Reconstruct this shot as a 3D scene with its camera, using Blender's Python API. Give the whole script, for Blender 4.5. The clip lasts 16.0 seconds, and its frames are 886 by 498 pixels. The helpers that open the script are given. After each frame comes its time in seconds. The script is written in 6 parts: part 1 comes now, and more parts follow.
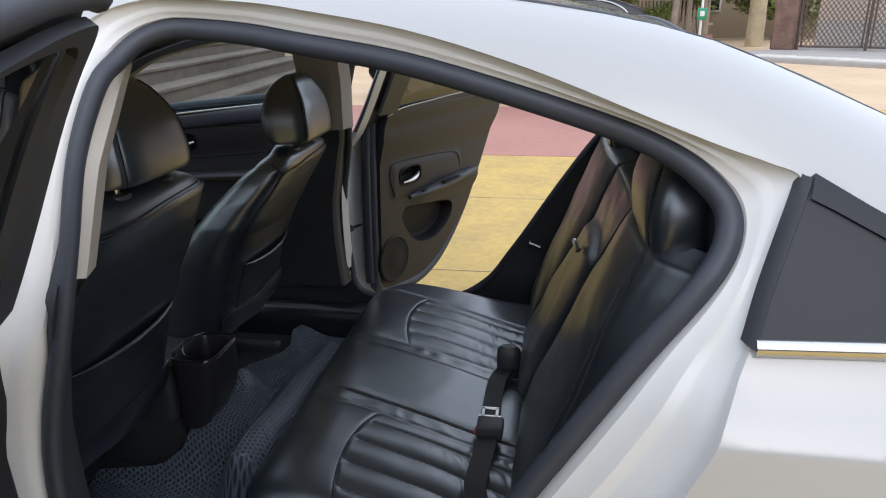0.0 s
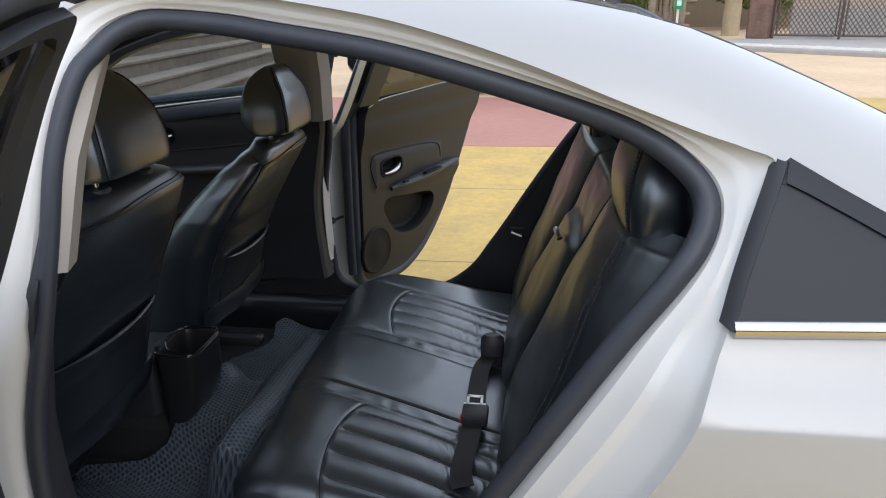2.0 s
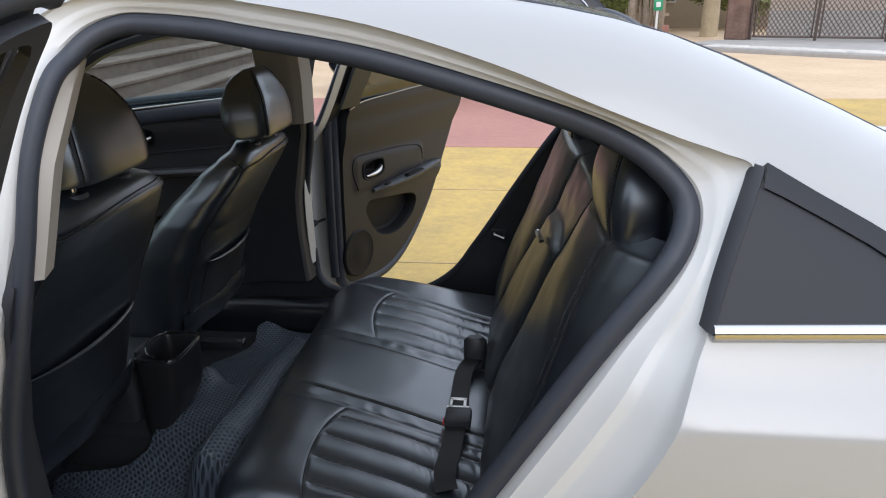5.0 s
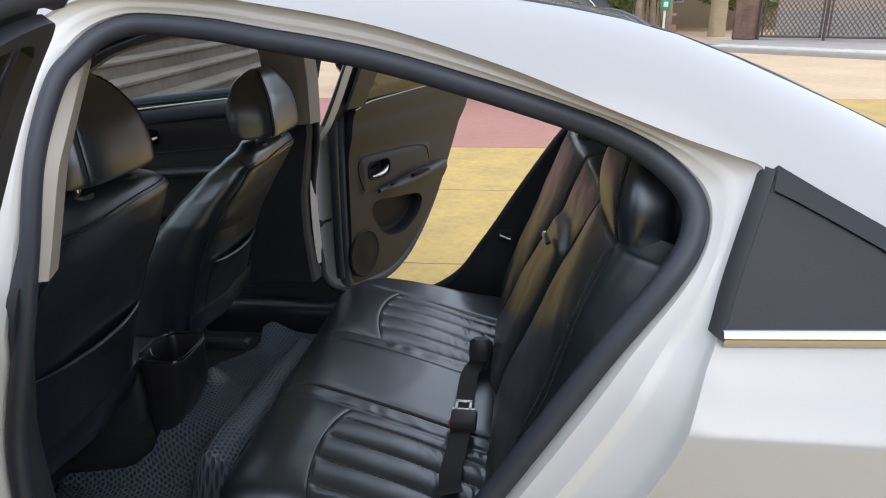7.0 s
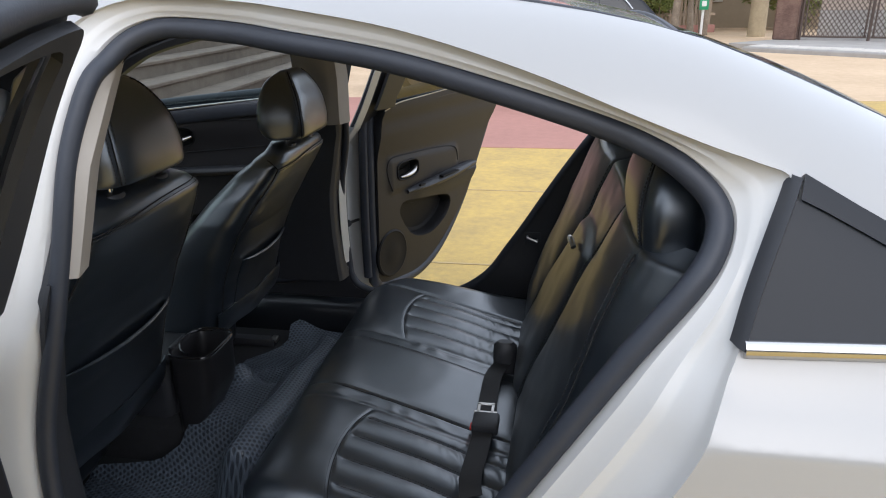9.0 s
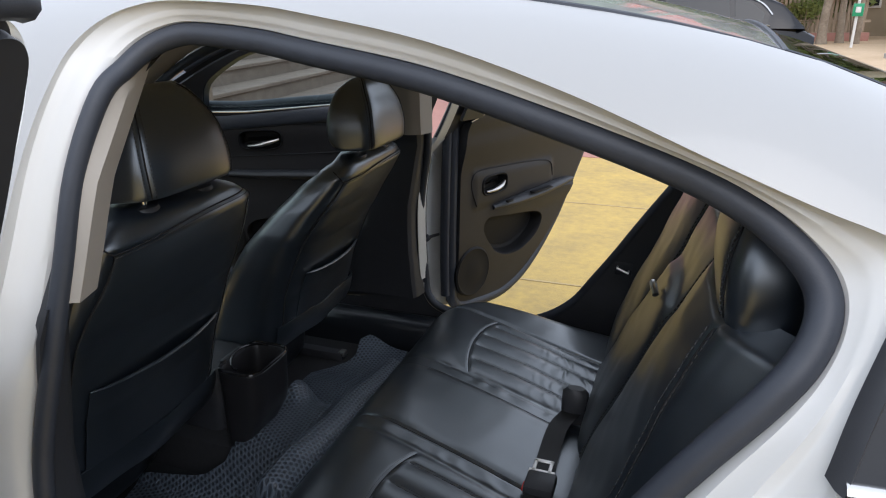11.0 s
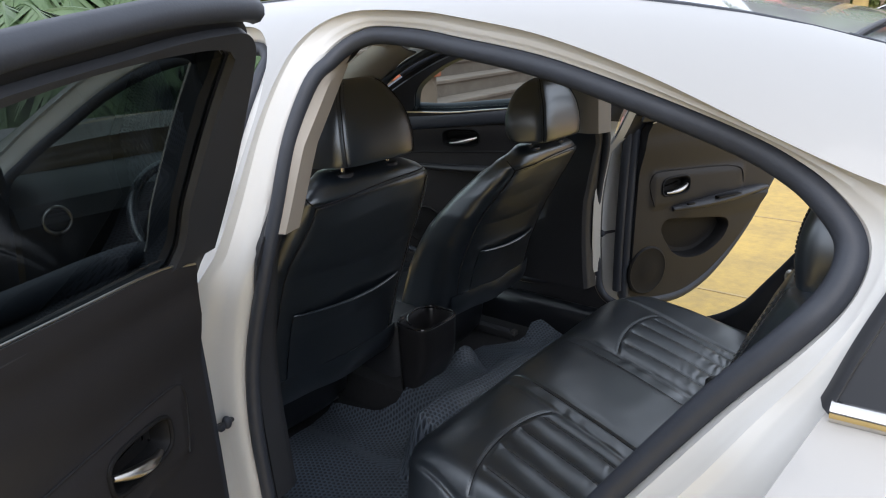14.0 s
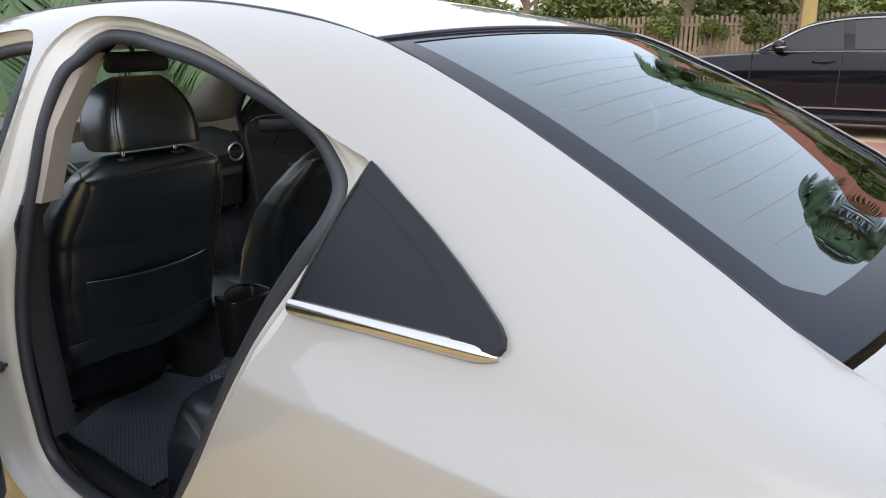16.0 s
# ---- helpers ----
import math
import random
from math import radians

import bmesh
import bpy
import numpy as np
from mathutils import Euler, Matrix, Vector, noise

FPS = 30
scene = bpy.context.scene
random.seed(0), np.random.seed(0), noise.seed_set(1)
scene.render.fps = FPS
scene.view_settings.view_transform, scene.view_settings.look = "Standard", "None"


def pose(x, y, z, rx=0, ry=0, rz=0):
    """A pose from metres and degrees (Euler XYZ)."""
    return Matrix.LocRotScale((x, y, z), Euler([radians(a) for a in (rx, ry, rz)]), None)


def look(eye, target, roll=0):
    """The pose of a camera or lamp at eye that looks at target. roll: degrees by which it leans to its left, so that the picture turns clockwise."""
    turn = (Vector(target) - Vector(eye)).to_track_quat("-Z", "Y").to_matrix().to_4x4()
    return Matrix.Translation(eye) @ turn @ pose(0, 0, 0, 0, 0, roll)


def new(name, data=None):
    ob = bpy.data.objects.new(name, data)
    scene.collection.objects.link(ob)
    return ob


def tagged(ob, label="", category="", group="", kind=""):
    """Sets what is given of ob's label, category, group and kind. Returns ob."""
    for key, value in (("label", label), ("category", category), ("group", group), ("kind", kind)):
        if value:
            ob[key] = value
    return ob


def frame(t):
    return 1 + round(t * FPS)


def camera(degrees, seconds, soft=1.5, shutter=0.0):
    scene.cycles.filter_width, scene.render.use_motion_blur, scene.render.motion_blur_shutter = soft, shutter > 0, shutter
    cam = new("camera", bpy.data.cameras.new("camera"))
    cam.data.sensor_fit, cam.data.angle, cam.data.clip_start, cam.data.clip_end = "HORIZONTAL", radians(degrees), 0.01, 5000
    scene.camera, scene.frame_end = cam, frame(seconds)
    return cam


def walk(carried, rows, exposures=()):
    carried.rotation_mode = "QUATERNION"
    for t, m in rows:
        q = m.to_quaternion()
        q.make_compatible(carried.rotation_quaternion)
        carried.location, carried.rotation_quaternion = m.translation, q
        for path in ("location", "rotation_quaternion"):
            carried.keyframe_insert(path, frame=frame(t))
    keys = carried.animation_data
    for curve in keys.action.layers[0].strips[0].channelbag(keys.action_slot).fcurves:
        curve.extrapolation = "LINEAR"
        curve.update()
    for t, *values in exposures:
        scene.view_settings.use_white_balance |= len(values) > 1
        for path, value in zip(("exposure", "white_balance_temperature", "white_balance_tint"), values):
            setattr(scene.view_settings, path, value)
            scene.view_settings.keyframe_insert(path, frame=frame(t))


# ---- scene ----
cam = camera(66.2, 16.0, soft=1.1)
PATH = [
    (0, (0.726, -0.677, 1.418), (0.415, 1.185, 0.756), -0.7),
    (1, (0.728, -0.681, 1.416), (0.409, 1.178, 0.754), -0.8),
    (2, (0.725, -0.686, 1.416), (0.468, 1.175, 0.731), -1.0),
    (3, (0.725, -0.695, 1.429), (0.521, 1.173, 0.742), -0.8),
    (4, (0.73, -0.687, 1.422), (0.527, 1.18, 0.737), -0.8),
    (6.5, (0.718, -0.68, 1.423), (0.498, 1.186, 0.738), -0.8),
    (7, (0.725, -0.674, 1.423), (0.501, 1.191, 0.738), -0.8),
    (8, (0.725, -0.679, 1.432), (0.495, 1.185, 0.747), -0.8),
    (10.5, (0.785, -0.547, 1.424), (0.269, 1.261, 0.74), -0.5),
    (11, (0.808, -0.47, 1.433), (0.177, 1.303, 0.756), -0.3),
    (11.5, (0.891, -0.446, 1.422), (-0.104, 1.16, 0.767), -0.8),
    (12, (1.012, -0.433, 1.399), (-0.224, 1.003, 0.759), -0.7),
    (12.5, (1.067, -0.407, 1.405), (-0.226, 0.98, 0.77), -0.9),
    (13, (1.065, -0.442, 1.407), (-0.24, 0.935, 0.776), -1.1),
    (13.5, (1.031, -0.538, 1.415), (-0.275, 0.841, 0.79), -1.4),
    (14, (1.043, -0.599, 1.411), (-0.145, 0.883, 0.784), -1.9),
    (14.5, (1.069, -0.609, 1.417), (-0.08, 0.902, 0.785), -1.6),
    (15, (1.183, -0.538, 1.423), (0.03, 0.976, 0.805), -1.5),
    (15.5, (1.441, -0.43, 1.4), (0.278, 1.085, 0.806), -1.4),
    (16, (1.661, -0.466, 1.378), (0.506, 1.057, 0.79), -1.0),
]
walk(cam, [(t, look(e, g, r)) for t, e, g, r in PATH], [(0, 0.80, 5560, 12), (11.5, 0.80, 5600, 12), (13, 0.93, 5650, 12), (14.5, 0.90, 5750, 12), (16, 0.74, 5880, 12)])

# ---------------------------------------------------------------- world, sun
world = bpy.data.worlds.new("world")
scene.world = world
world.use_nodes = True
wn = world.node_tree
sky = wn.nodes.new("ShaderNodeTexSky")
sky.sky_type = "NISHITA"
sky.sun_disc = False
sky.sun_elevation = radians(40)
sky.sun_rotation = radians(160)
sky.air_density, sky.dust_density = 1.0, 7.0
# a thin bright haze veils the whole sky
veil = wn.nodes.new("ShaderNodeMix")
veil.data_type = "RGBA"
veil.inputs["Factor"].default_value = 0.8
veil.inputs["B"].default_value = (7.9, 7.85, 7.65, 1)
wn.links.new(sky.outputs[0], veil.inputs["A"])
wn.links.new(veil.outputs["Result"], wn.nodes["Background"].inputs[0])
wn.nodes["Background"].inputs[1].default_value = 0.13
sun = new("sun", bpy.data.lights.new("sun", "SUN"))
sun.data.energy = 0.25
sun.data.angle = radians(45)
sun.data.color = (1.0, 0.93, 0.82)
sun.matrix_world = look((3.0, -8.2, 7.3), (0, 0, 0))


# ---------------------------------------------------------------- materials
def material(name, color, rough=0.5, metal=0.0, coat=0.0, var=0.12, scale=6.0, bump=0.0, bump_scale=200.0, spec=0.5,
             color2=None, patch=1.2, trans=0.0, alpha=1.0, vor=False):
    """A surface with variation at two scales and a fine relief."""
    m = bpy.data.materials.new(name)
    m.use_nodes = True
    nt = m.node_tree
    b = nt.nodes["Principled BSDF"]
    b.inputs["Roughness"].default_value = rough
    b.inputs["Metallic"].default_value = metal
    b.inputs["Coat Weight"].default_value = coat
    b.inputs["Coat Roughness"].default_value = 0.03
    b.inputs["Specular IOR Level"].default_value = spec
    b.inputs["Transmission Weight"].default_value = trans
    tc = nt.nodes.new("ShaderNodeTexCoord")
    n1 = nt.nodes.new("ShaderNodeTexNoise")
    n1.inputs["Scale"].default_value = scale
    n1.inputs["Detail"].default_value = 8
    n1.inputs["Roughness"].default_value = 0.65
    n2 = nt.nodes.new("ShaderNodeTexNoise")
    n2.inputs["Scale"].default_value = patch
    n2.inputs["Detail"].default_value = 3
    for n in (n1, n2):
        nt.links.new(tc.outputs["Object"], n.inputs["Vector"])
    add = nt.nodes.new("ShaderNodeMath")
    add.operation = "ADD"
    nt.links.new(n1.outputs["Fac"], add.inputs[0])
    nt.links.new(n2.outputs["Fac"], add.inputs[1])
    ramp = nt.nodes.new("ShaderNodeMapRange")
    ramp.inputs["From Min"].default_value, ramp.inputs["From Max"].default_value = 0.65, 1.35
    nt.links.new(add.outputs[0], ramp.inputs["Value"])
    mix = nt.nodes.new("ShaderNodeMix")
    mix.data_type = "RGBA"
    c2 = color2 or tuple(c * (1 - var) for c in color)
    mix.inputs["A"].default_value = (*color, 1)
    mix.inputs["B"].default_value = (*c2, 1)
    nt.links.new(ramp.outputs[0], mix.inputs["Factor"])
    nt.links.new(mix.outputs["Result"], b.inputs["Base Color"])
    if bump:
        if vor:
            tex = nt.nodes.new("ShaderNodeTexVoronoi")
            out = tex.outputs["Distance"]
        else:
            tex = nt.nodes.new("ShaderNodeTexNoise")
            tex.inputs["Detail"].default_value = 4
            out = tex.outputs["Fac"]
        tex.inputs["Scale"].default_value = bump_scale
        nt.links.new(tc.outputs["Object"], tex.inputs["Vector"])
        bp = nt.nodes.new("ShaderNodeBump")
        bp.inputs["Strength"].default_value = bump
        bp.inputs["Distance"].default_value = 0.4 / bump_scale
        nt.links.new(out, bp.inputs["Height"])
        nt.links.new(bp.outputs[0], b.inputs["Normal"])
    return m


# body white set far below true white, dimming the light on it by colour
WHITE = material("dimmed_white_paint", (0.375, 0.374, 0.368), 0.38, coat=1.0, var=0.03, scale=3)
# same paint, a lighter copy that offsets the shade inside the openings
JAMB = material("lightened_jamb_paint", (0.60, 0.60, 0.585), 0.38, coat=0.5, var=0.04, scale=9)
RUBBER = material("rubber_seal", (0.036, 0.042, 0.057), 0.5, var=0.3, scale=30, bump=0.15, bump_scale=300)
LEATHER = material("black_leather", (0.013, 0.018, 0.026), 0.34, coat=0.65, var=0.25, scale=25, bump=0.12, bump_scale=520, spec=1.0)
# a polished vinyl-like finish over the grain; its blue specular tint stands in for bluer sky reflections
LEATHER.node_tree.nodes["Principled BSDF"].inputs["IOR"].default_value = 1.68
LEATHER.node_tree.nodes["Principled BSDF"].inputs["Specular Tint"].default_value = (0.90, 0.96, 1.0, 1)
LEATHER.node_tree.nodes["Principled BSDF"].inputs["Coat Roughness"].default_value = 0.30
PLASTIC = material("black_plastic", (0.035, 0.037, 0.043), 0.46, var=0.25, scale=20, bump=0.2, bump_scale=600)
DOORTRIM = material("dark_door_trim", (0.027, 0.026, 0.028), 0.44, var=0.2, scale=18, bump=0.2, bump_scale=500, spec=0.30)
GREYTRIM = material("grey_beige_trim", (0.42, 0.39, 0.35), 0.7, var=0.08, scale=14, bump=0.1, bump_scale=500)
HEADLINER = material("headliner_cloth", (0.74, 0.71, 0.65), 0.9, var=0.08, scale=40, bump=0.2, bump_scale=700)
CARPET = material("black_carpet", (0.017, 0.018, 0.021), 0.95, var=0.4, scale=60, bump=0.5, bump_scale=500)
def honeycomb(m, pitch):
    """Regular dimples in a sheet: three crossed waves drive colour and relief."""
    nt = m.node_tree
    b = nt.nodes["Principled BSDF"]
    tc = nt.nodes.new("ShaderNodeTexCoord")
    total = None
    k = math.tau / pitch
    for ax in ((1, 0, 0), (0.5, 0.866, 0), (-0.5, 0.866, 0)):
        dot = nt.nodes.new("ShaderNodeVectorMath")
        dot.operation = "DOT_PRODUCT"
        dot.inputs[1].default_value = tuple(a * k for a in ax)
        nt.links.new(tc.outputs["UV"], dot.inputs[0])
        c = nt.nodes.new("ShaderNodeMath")
        c.operation = "COSINE"
        nt.links.new(dot.outputs["Value"], c.inputs[0])
        if total is None:
            total = c
        else:
            add = nt.nodes.new("ShaderNodeMath")
            nt.links.new(total.outputs[0], add.inputs[0])
            nt.links.new(c.outputs[0], add.inputs[1])
            total = add
    mr = nt.nodes.new("ShaderNodeMapRange")
    mr.inputs["From Min"].default_value, mr.inputs["From Max"].default_value = -0.7, 1.0
    nt.links.new(total.outputs[0], mr.inputs["Value"])
    mix = nt.nodes.new("ShaderNodeMix")
    mix.data_type = "RGBA"
    mix.inputs["B"].default_value = (0.026, 0.033, 0.045, 1)
    old = b.inputs["Base Color"].links[0].from_socket
    nt.links.new(old, mix.inputs["A"])
    nt.links.new(mr.outputs[0], mix.inputs["Factor"])
    nt.links.new(mix.outputs["Result"], b.inputs["Base Color"])
    bp = nt.nodes.new("ShaderNodeBump")
    bp.invert = True
    bp.inputs["Strength"].default_value = 0.8
    bp.inputs["Distance"].default_value = 0.004
    nt.links.new(mr.outputs[0], bp.inputs["Height"])
    nt.links.new(bp.outputs[0], b.inputs["Normal"])
    return m


MAT = material("mat_rubber", (0.098, 0.122, 0.156), 0.42, var=0.25, scale=12)
honeycomb(MAT, 0.0115)
SILLBLACK = material("sill_black", (0.012, 0.014, 0.018), 0.30, var=0.2, scale=20, bump=0.1, bump_scale=600)
CHROME = material("chrome", (0.64, 0.63, 0.62), 0.17, metal=1.0, var=0.03)
SATIN = material("satin_metal", (0.62, 0.60, 0.57), 0.3, metal=1.0, var=0.05)
APPLIQUE = material("quarter_applique", (0.012, 0.015, 0.021), 0.36, var=0.1, scale=30, bump=0.1, bump_scale=900, spec=0.28)
BLACKGLOSS = material("gloss_black", (0.010, 0.010, 0.012), 0.12, var=0.2)
FRIT = material("glass_frit", (0.010, 0.014, 0.028), 0.10, var=0.1, spec=0.12)
THREAD = material("grey_thread", (0.055, 0.055, 0.056), 0.8)
HEATLINE = material("heating_wire", (0.16, 0.13, 0.11), 0.5)
SEAM = material("dark_seam", (0.010, 0.010, 0.012), 0.8)


def glass(name, tint, rough=0.0, facing=0.045, gloss_tint=(1, 1, 1)):
    """Thin glass: tinted see-through, with more gloss at a glancing view."""
    m = bpy.data.materials.new(name)
    m.use_nodes = True
    nt = m.node_tree
    nt.nodes.remove(nt.nodes["Principled BSDF"])
    out = nt.nodes["Material Output"]
    tr = nt.nodes.new("ShaderNodeBsdfTransparent")
    tr.inputs[0].default_value = (*tint, 1)
    gl = nt.nodes.new("ShaderNodeBsdfGlossy")
    gl.inputs["Roughness"].default_value = rough
    gl.inputs[0].default_value = (*gloss_tint, 1)
    lw = nt.nodes.new("ShaderNodeLayerWeight")
    lw.inputs[0].default_value = 0.5
    pw = nt.nodes.new("ShaderNodeMath")
    pw.operation = "POWER"
    pw.inputs[1].default_value = 5.0
    nt.links.new(lw.outputs["Facing"], pw.inputs[0])
    fr = nt.nodes.new("ShaderNodeMath")
    fr.operation = "MULTIPLY_ADD"
    fr.inputs[1].default_value = 1 - facing
    fr.inputs[2].default_value = facing
    nt.links.new(pw.outputs[0], fr.inputs[0])
    mx = nt.nodes.new("ShaderNodeMixShader")
    nt.links.new(fr.outputs[0], mx.inputs[0])
    nt.links.new(tr.outputs[0], mx.inputs[1])
    nt.links.new(gl.outputs[0], mx.inputs[2])
    nt.links.new(mx.outputs[0], out.inputs[0])
    return m


TINT = glass("tinted_glass", (0.125, 0.145, 0.145), facing=0.09)
CLEAR = glass("clear_glass", (0.74, 0.82, 0.77))
# blue gloss paints in a bluer sky; the high facing value brightens it
REARGLASS = glass("rear_tinted_glass", (0.07, 0.085, 0.10), facing=0.20, gloss_tint=(0.78, 0.87, 0.94))
DOORGLASS = glass("door_glass", (0.62, 0.70, 0.68))


# ---------------------------------------------------------------- mesh helpers
def mesh_of(name, bm, mat, smooth=True):
    me = bpy.data.meshes.new(name)
    bm.normal_update()
    bm.to_mesh(me)
    bm.free()
    for m in (mat if isinstance(mat, (list, tuple)) else [mat]):
        me.materials.append(m)
    if smooth:
        me.polygons.foreach_set("use_smooth", [True] * len(me.polygons))
        me.set_sharp_from_angle(angle=radians(38))
    return me


def part(name, bm, mat, parent=None, label="", smooth=True):
    ob = new(name, mesh_of(name, bm, mat, smooth))
    ob.parent = parent
    return tagged(ob, label)


def thing(name, label, category, group="", kind="", m=None):
    ob = new(name)
    ob.empty_display_size = 0.05
    if m is not None:
        ob.matrix_world = m
    return tagged(ob, label, category, group, kind)


def box(x0, x1, y0, y1, z0, z1, r=0.01, seg=2, bm=None):
    b = bmesh.new()
    bmesh.ops.create_cube(b, size=1)
    for v in b.verts:
        v.co = Vector((x0 + (v.co.x + .5) * (x1 - x0), y0 + (v.co.y + .5) * (y1 - y0), z0 + (v.co.z + .5) * (z1 - z0)))
    if r:
        bmesh.ops.bevel(b, geom=b.edges[:], offset=r, segments=seg, profile=0.5, affect="EDGES")
    return join(bm, b)


def join(bm, b):
    if bm is None:
        return b
    me = bpy.data.meshes.new("tmp")
    b.to_mesh(me)
    b.free()
    bm.from_mesh(me)
    bpy.data.meshes.remove(me)
    return bm


def tube(points, r, seg=10, closed=False, bm=None, flat=1.0):
    """A round bar along points."""
    bm = bm or bmesh.new()
    pts = [Vector(p) for p in points]
    n = len(pts)
    rings = []
    side = None
    for i, p in enumerate(pts):
        a = pts[(i - 1) % n] if closed or i else p
        c = pts[(i + 1) % n] if closed or i < n - 1 else p
        d = (c - a).normalized()
        if side is None:
            ref = Vector((0, 1, 0)) if abs(d.y) < 0.8 else Vector((0, 0, 1))
            side = d.cross(ref).normalized()
        side = (side - d * side.dot(d)).normalized()
        s, u = side, side.cross(d)
        rr = r[i] if isinstance(r, (list, tuple)) else r
        rings.append([bm.verts.new(p + s * rr * math.cos(k * math.tau / seg) + u * rr * flat * math.sin(k * math.tau / seg)) for k in range(seg)])
    for i in range(n if closed else n - 1):
        q, w = rings[i], rings[(i + 1) % n]
        for k in range(seg):
            bm.faces.new((q[k], q[(k + 1) % seg], w[(k + 1) % seg], w[k]))
    if not closed:
        bm.faces.new(rings[0][::-1])
        bm.faces.new(rings[-1])
    return bm


def loft(rings, cap=True, bm=None):
    bm = bm or bmesh.new()
    vs = [[bm.verts.new(p) for p in r] for r in rings]
    n = len(vs[0])
    for a, b in zip(vs, vs[1:]):
        for k in range(n):
            bm.faces.new((a[k], a[(k + 1) % n], b[(k + 1) % n], b[k]))
    if cap:
        bm.faces.new(vs[0][::-1])
        bm.faces.new(vs[-1])
    bmesh.ops.recalc_face_normals(bm, faces=bm.faces[:])
    return bm


def grid(nu, nv, f, bm=None):
    bm = bm or bmesh.new()
    vs = [[bm.verts.new(f(i / nu, j / nv)) for j in range(nv + 1)] for i in range(nu + 1)]
    for i in range(nu):
        for j in range(nv):
            bm.faces.new((vs[i][j], vs[i + 1][j], vs[i + 1][j + 1], vs[i][j + 1]))
    return bm


def thicken(bm, d):
    bmesh.ops.recalc_face_normals(bm, faces=bm.faces[:])
    bmesh.ops.solidify(bm, geom=bm.faces[:], thickness=d)
    return bm


def spline(pts, n, closed=True):
    """Catmull-Rom through points, n samples spread evenly along it."""
    pts = [Vector(p) for p in pts]
    k = len(pts)
    out = []
    for i in range(k if closed else k - 1):
        p0, p1, p2, p3 = (pts[(i + j) % k] if closed else pts[min(max(i + j, 0), k - 1)] for j in (-1, 0, 1, 2))
        for s in range(16):
            t = s / 16
            out.append(0.5 * (2 * p1 + (p2 - p0) * t + (2 * p0 - 5 * p1 + 4 * p2 - p3) * t * t + (3 * p1 - p0 - 3 * p2 + p3) * t ** 3))
    if closed:
        out.append(out[0])
    else:
        out.append(pts[-1])
    d = [0.0]
    for a, b in zip(out, out[1:]):
        d.append(d[-1] + (b - a).length)
    res, j = [], 0
    m = n if closed else n - 1
    for i in range(n):
        s = d[-1] * i / m
        while j < len(d) - 2 and d[j + 1] < s:
            j += 1
        u = (s - d[j]) / max(d[j + 1] - d[j], 1e-9)
        res.append(out[j].lerp(out[j + 1], min(max(u, 0), 1)))
    return res


def grow(loop, d):
    """A closed (x, z) loop moved outward by d."""
    n = len(loop)
    area = sum(a.x * b.y - b.x * a.y for a, b in zip(loop, loop[1:] + loop[:1]))
    sg = 1 if area > 0 else -1
    res = []
    for i, p in enumerate(loop):
        t = (loop[(i + 1) % n] - loop[i - 1]).normalized()
        res.append(p + Vector((t.y, -t.x)) * d * sg)
    return res


def inside(p, loop):
    c = False
    for a, b in zip(loop, loop[1:] + loop[:1]):
        if (a.y > p[1]) != (b.y > p[1]) and p[0] < (b.x - a.x) * (p[1] - a.y) / (b.y - a.y) + a.x:
            c = not c
    return c


def smoothstep(a, b, x):
    t = min(max((x - a) / (b - a), 0), 1)
    return t * t * (3 - 2 * t)


def lerp(x, table):
    for (x0, y0), (x1, y1) in zip(table, table[1:]):
        if x <= x1:
            t = (x - x0) / (x1 - x0)
            return y0 + (y1 - y0) * min(max(t, 0), 1)
    return table[-1][1]


# ---------------------------------------------------------------- the car's shape
WIDTH = 1.80


def side_y(x, z):
    """How far the outer skin lies in from the widest line at a height."""
    y = lerp(z, [(0.15, 0.075), (0.30, 0.040), (0.45, 0.022), (0.60, 0.013), (0.75, 0.012), (0.86, 0.017), (0.938, 0.030), (0.965, 0.052), (1.00, 0.084), (1.03, 0.108)])
    return y + 0.55 * max(0.0, -1.85 - x) ** 2 + 0.5 * max(0.0, x - 1.65) ** 2


# edge between the side and the roof or the rear glass: x -> (y, z)
EDGE = [(-2.45, 0.30, 0.70), (-2.2, 0.20, 0.84), (-1.85, 0.19, 0.955), (-1.7, 0.20, 1.01), (-1.45, 0.255, 1.095), (-1.1, 0.315, 1.262), (-0.8, 0.362, 1.385), (-0.5, 0.382, 1.448), (-0.1, 0.388, 1.470), (0.3, 0.388, 1.466),
        (0.6, 0.378, 1.440), (0.90, 0.358, 1.386), (1.1, 0.348, 1.308), (1.3, 0.326, 1.213), (1.5, 0.302, 1.106), (1.605, 0.29, 1.048), (1.75, 0.24, 1.03), (2.0, 0.24, 1.02), (2.17, 0.28, 0.98)]


def curve(x, table):
    """A smooth line through a table's points."""
    x = min(max(x, table[0][0]), table[-1][0])
    i = 0
    while i < len(table) - 2 and x > table[i + 1][0]:
        i += 1

    def slope(k):
        a, b = table[max(k - 1, 0)], table[min(k + 1, len(table) - 1)]
        return (b[1] - a[1]) / (b[0] - a[0])
    (x0, y0), (x1, y1) = table[i], table[i + 1]
    h = x1 - x0
    t = (x - x0) / h
    return (2 * t ** 3 - 3 * t * t + 1) * y0 + (t ** 3 - 2 * t * t + t) * h * slope(i) + (3 * t * t - 2 * t ** 3) * y1 + (t ** 3 - t * t) * h * slope(i + 1)


EDGE_Y, EDGE_Z = [(a, b) for a, b, c in EDGE], [(a, c) for a, b, c in EDGE]


def edge_at(x):
    return curve(x, EDGE_Y), curve(x, EDGE_Z)


BELT_Z = 1.0


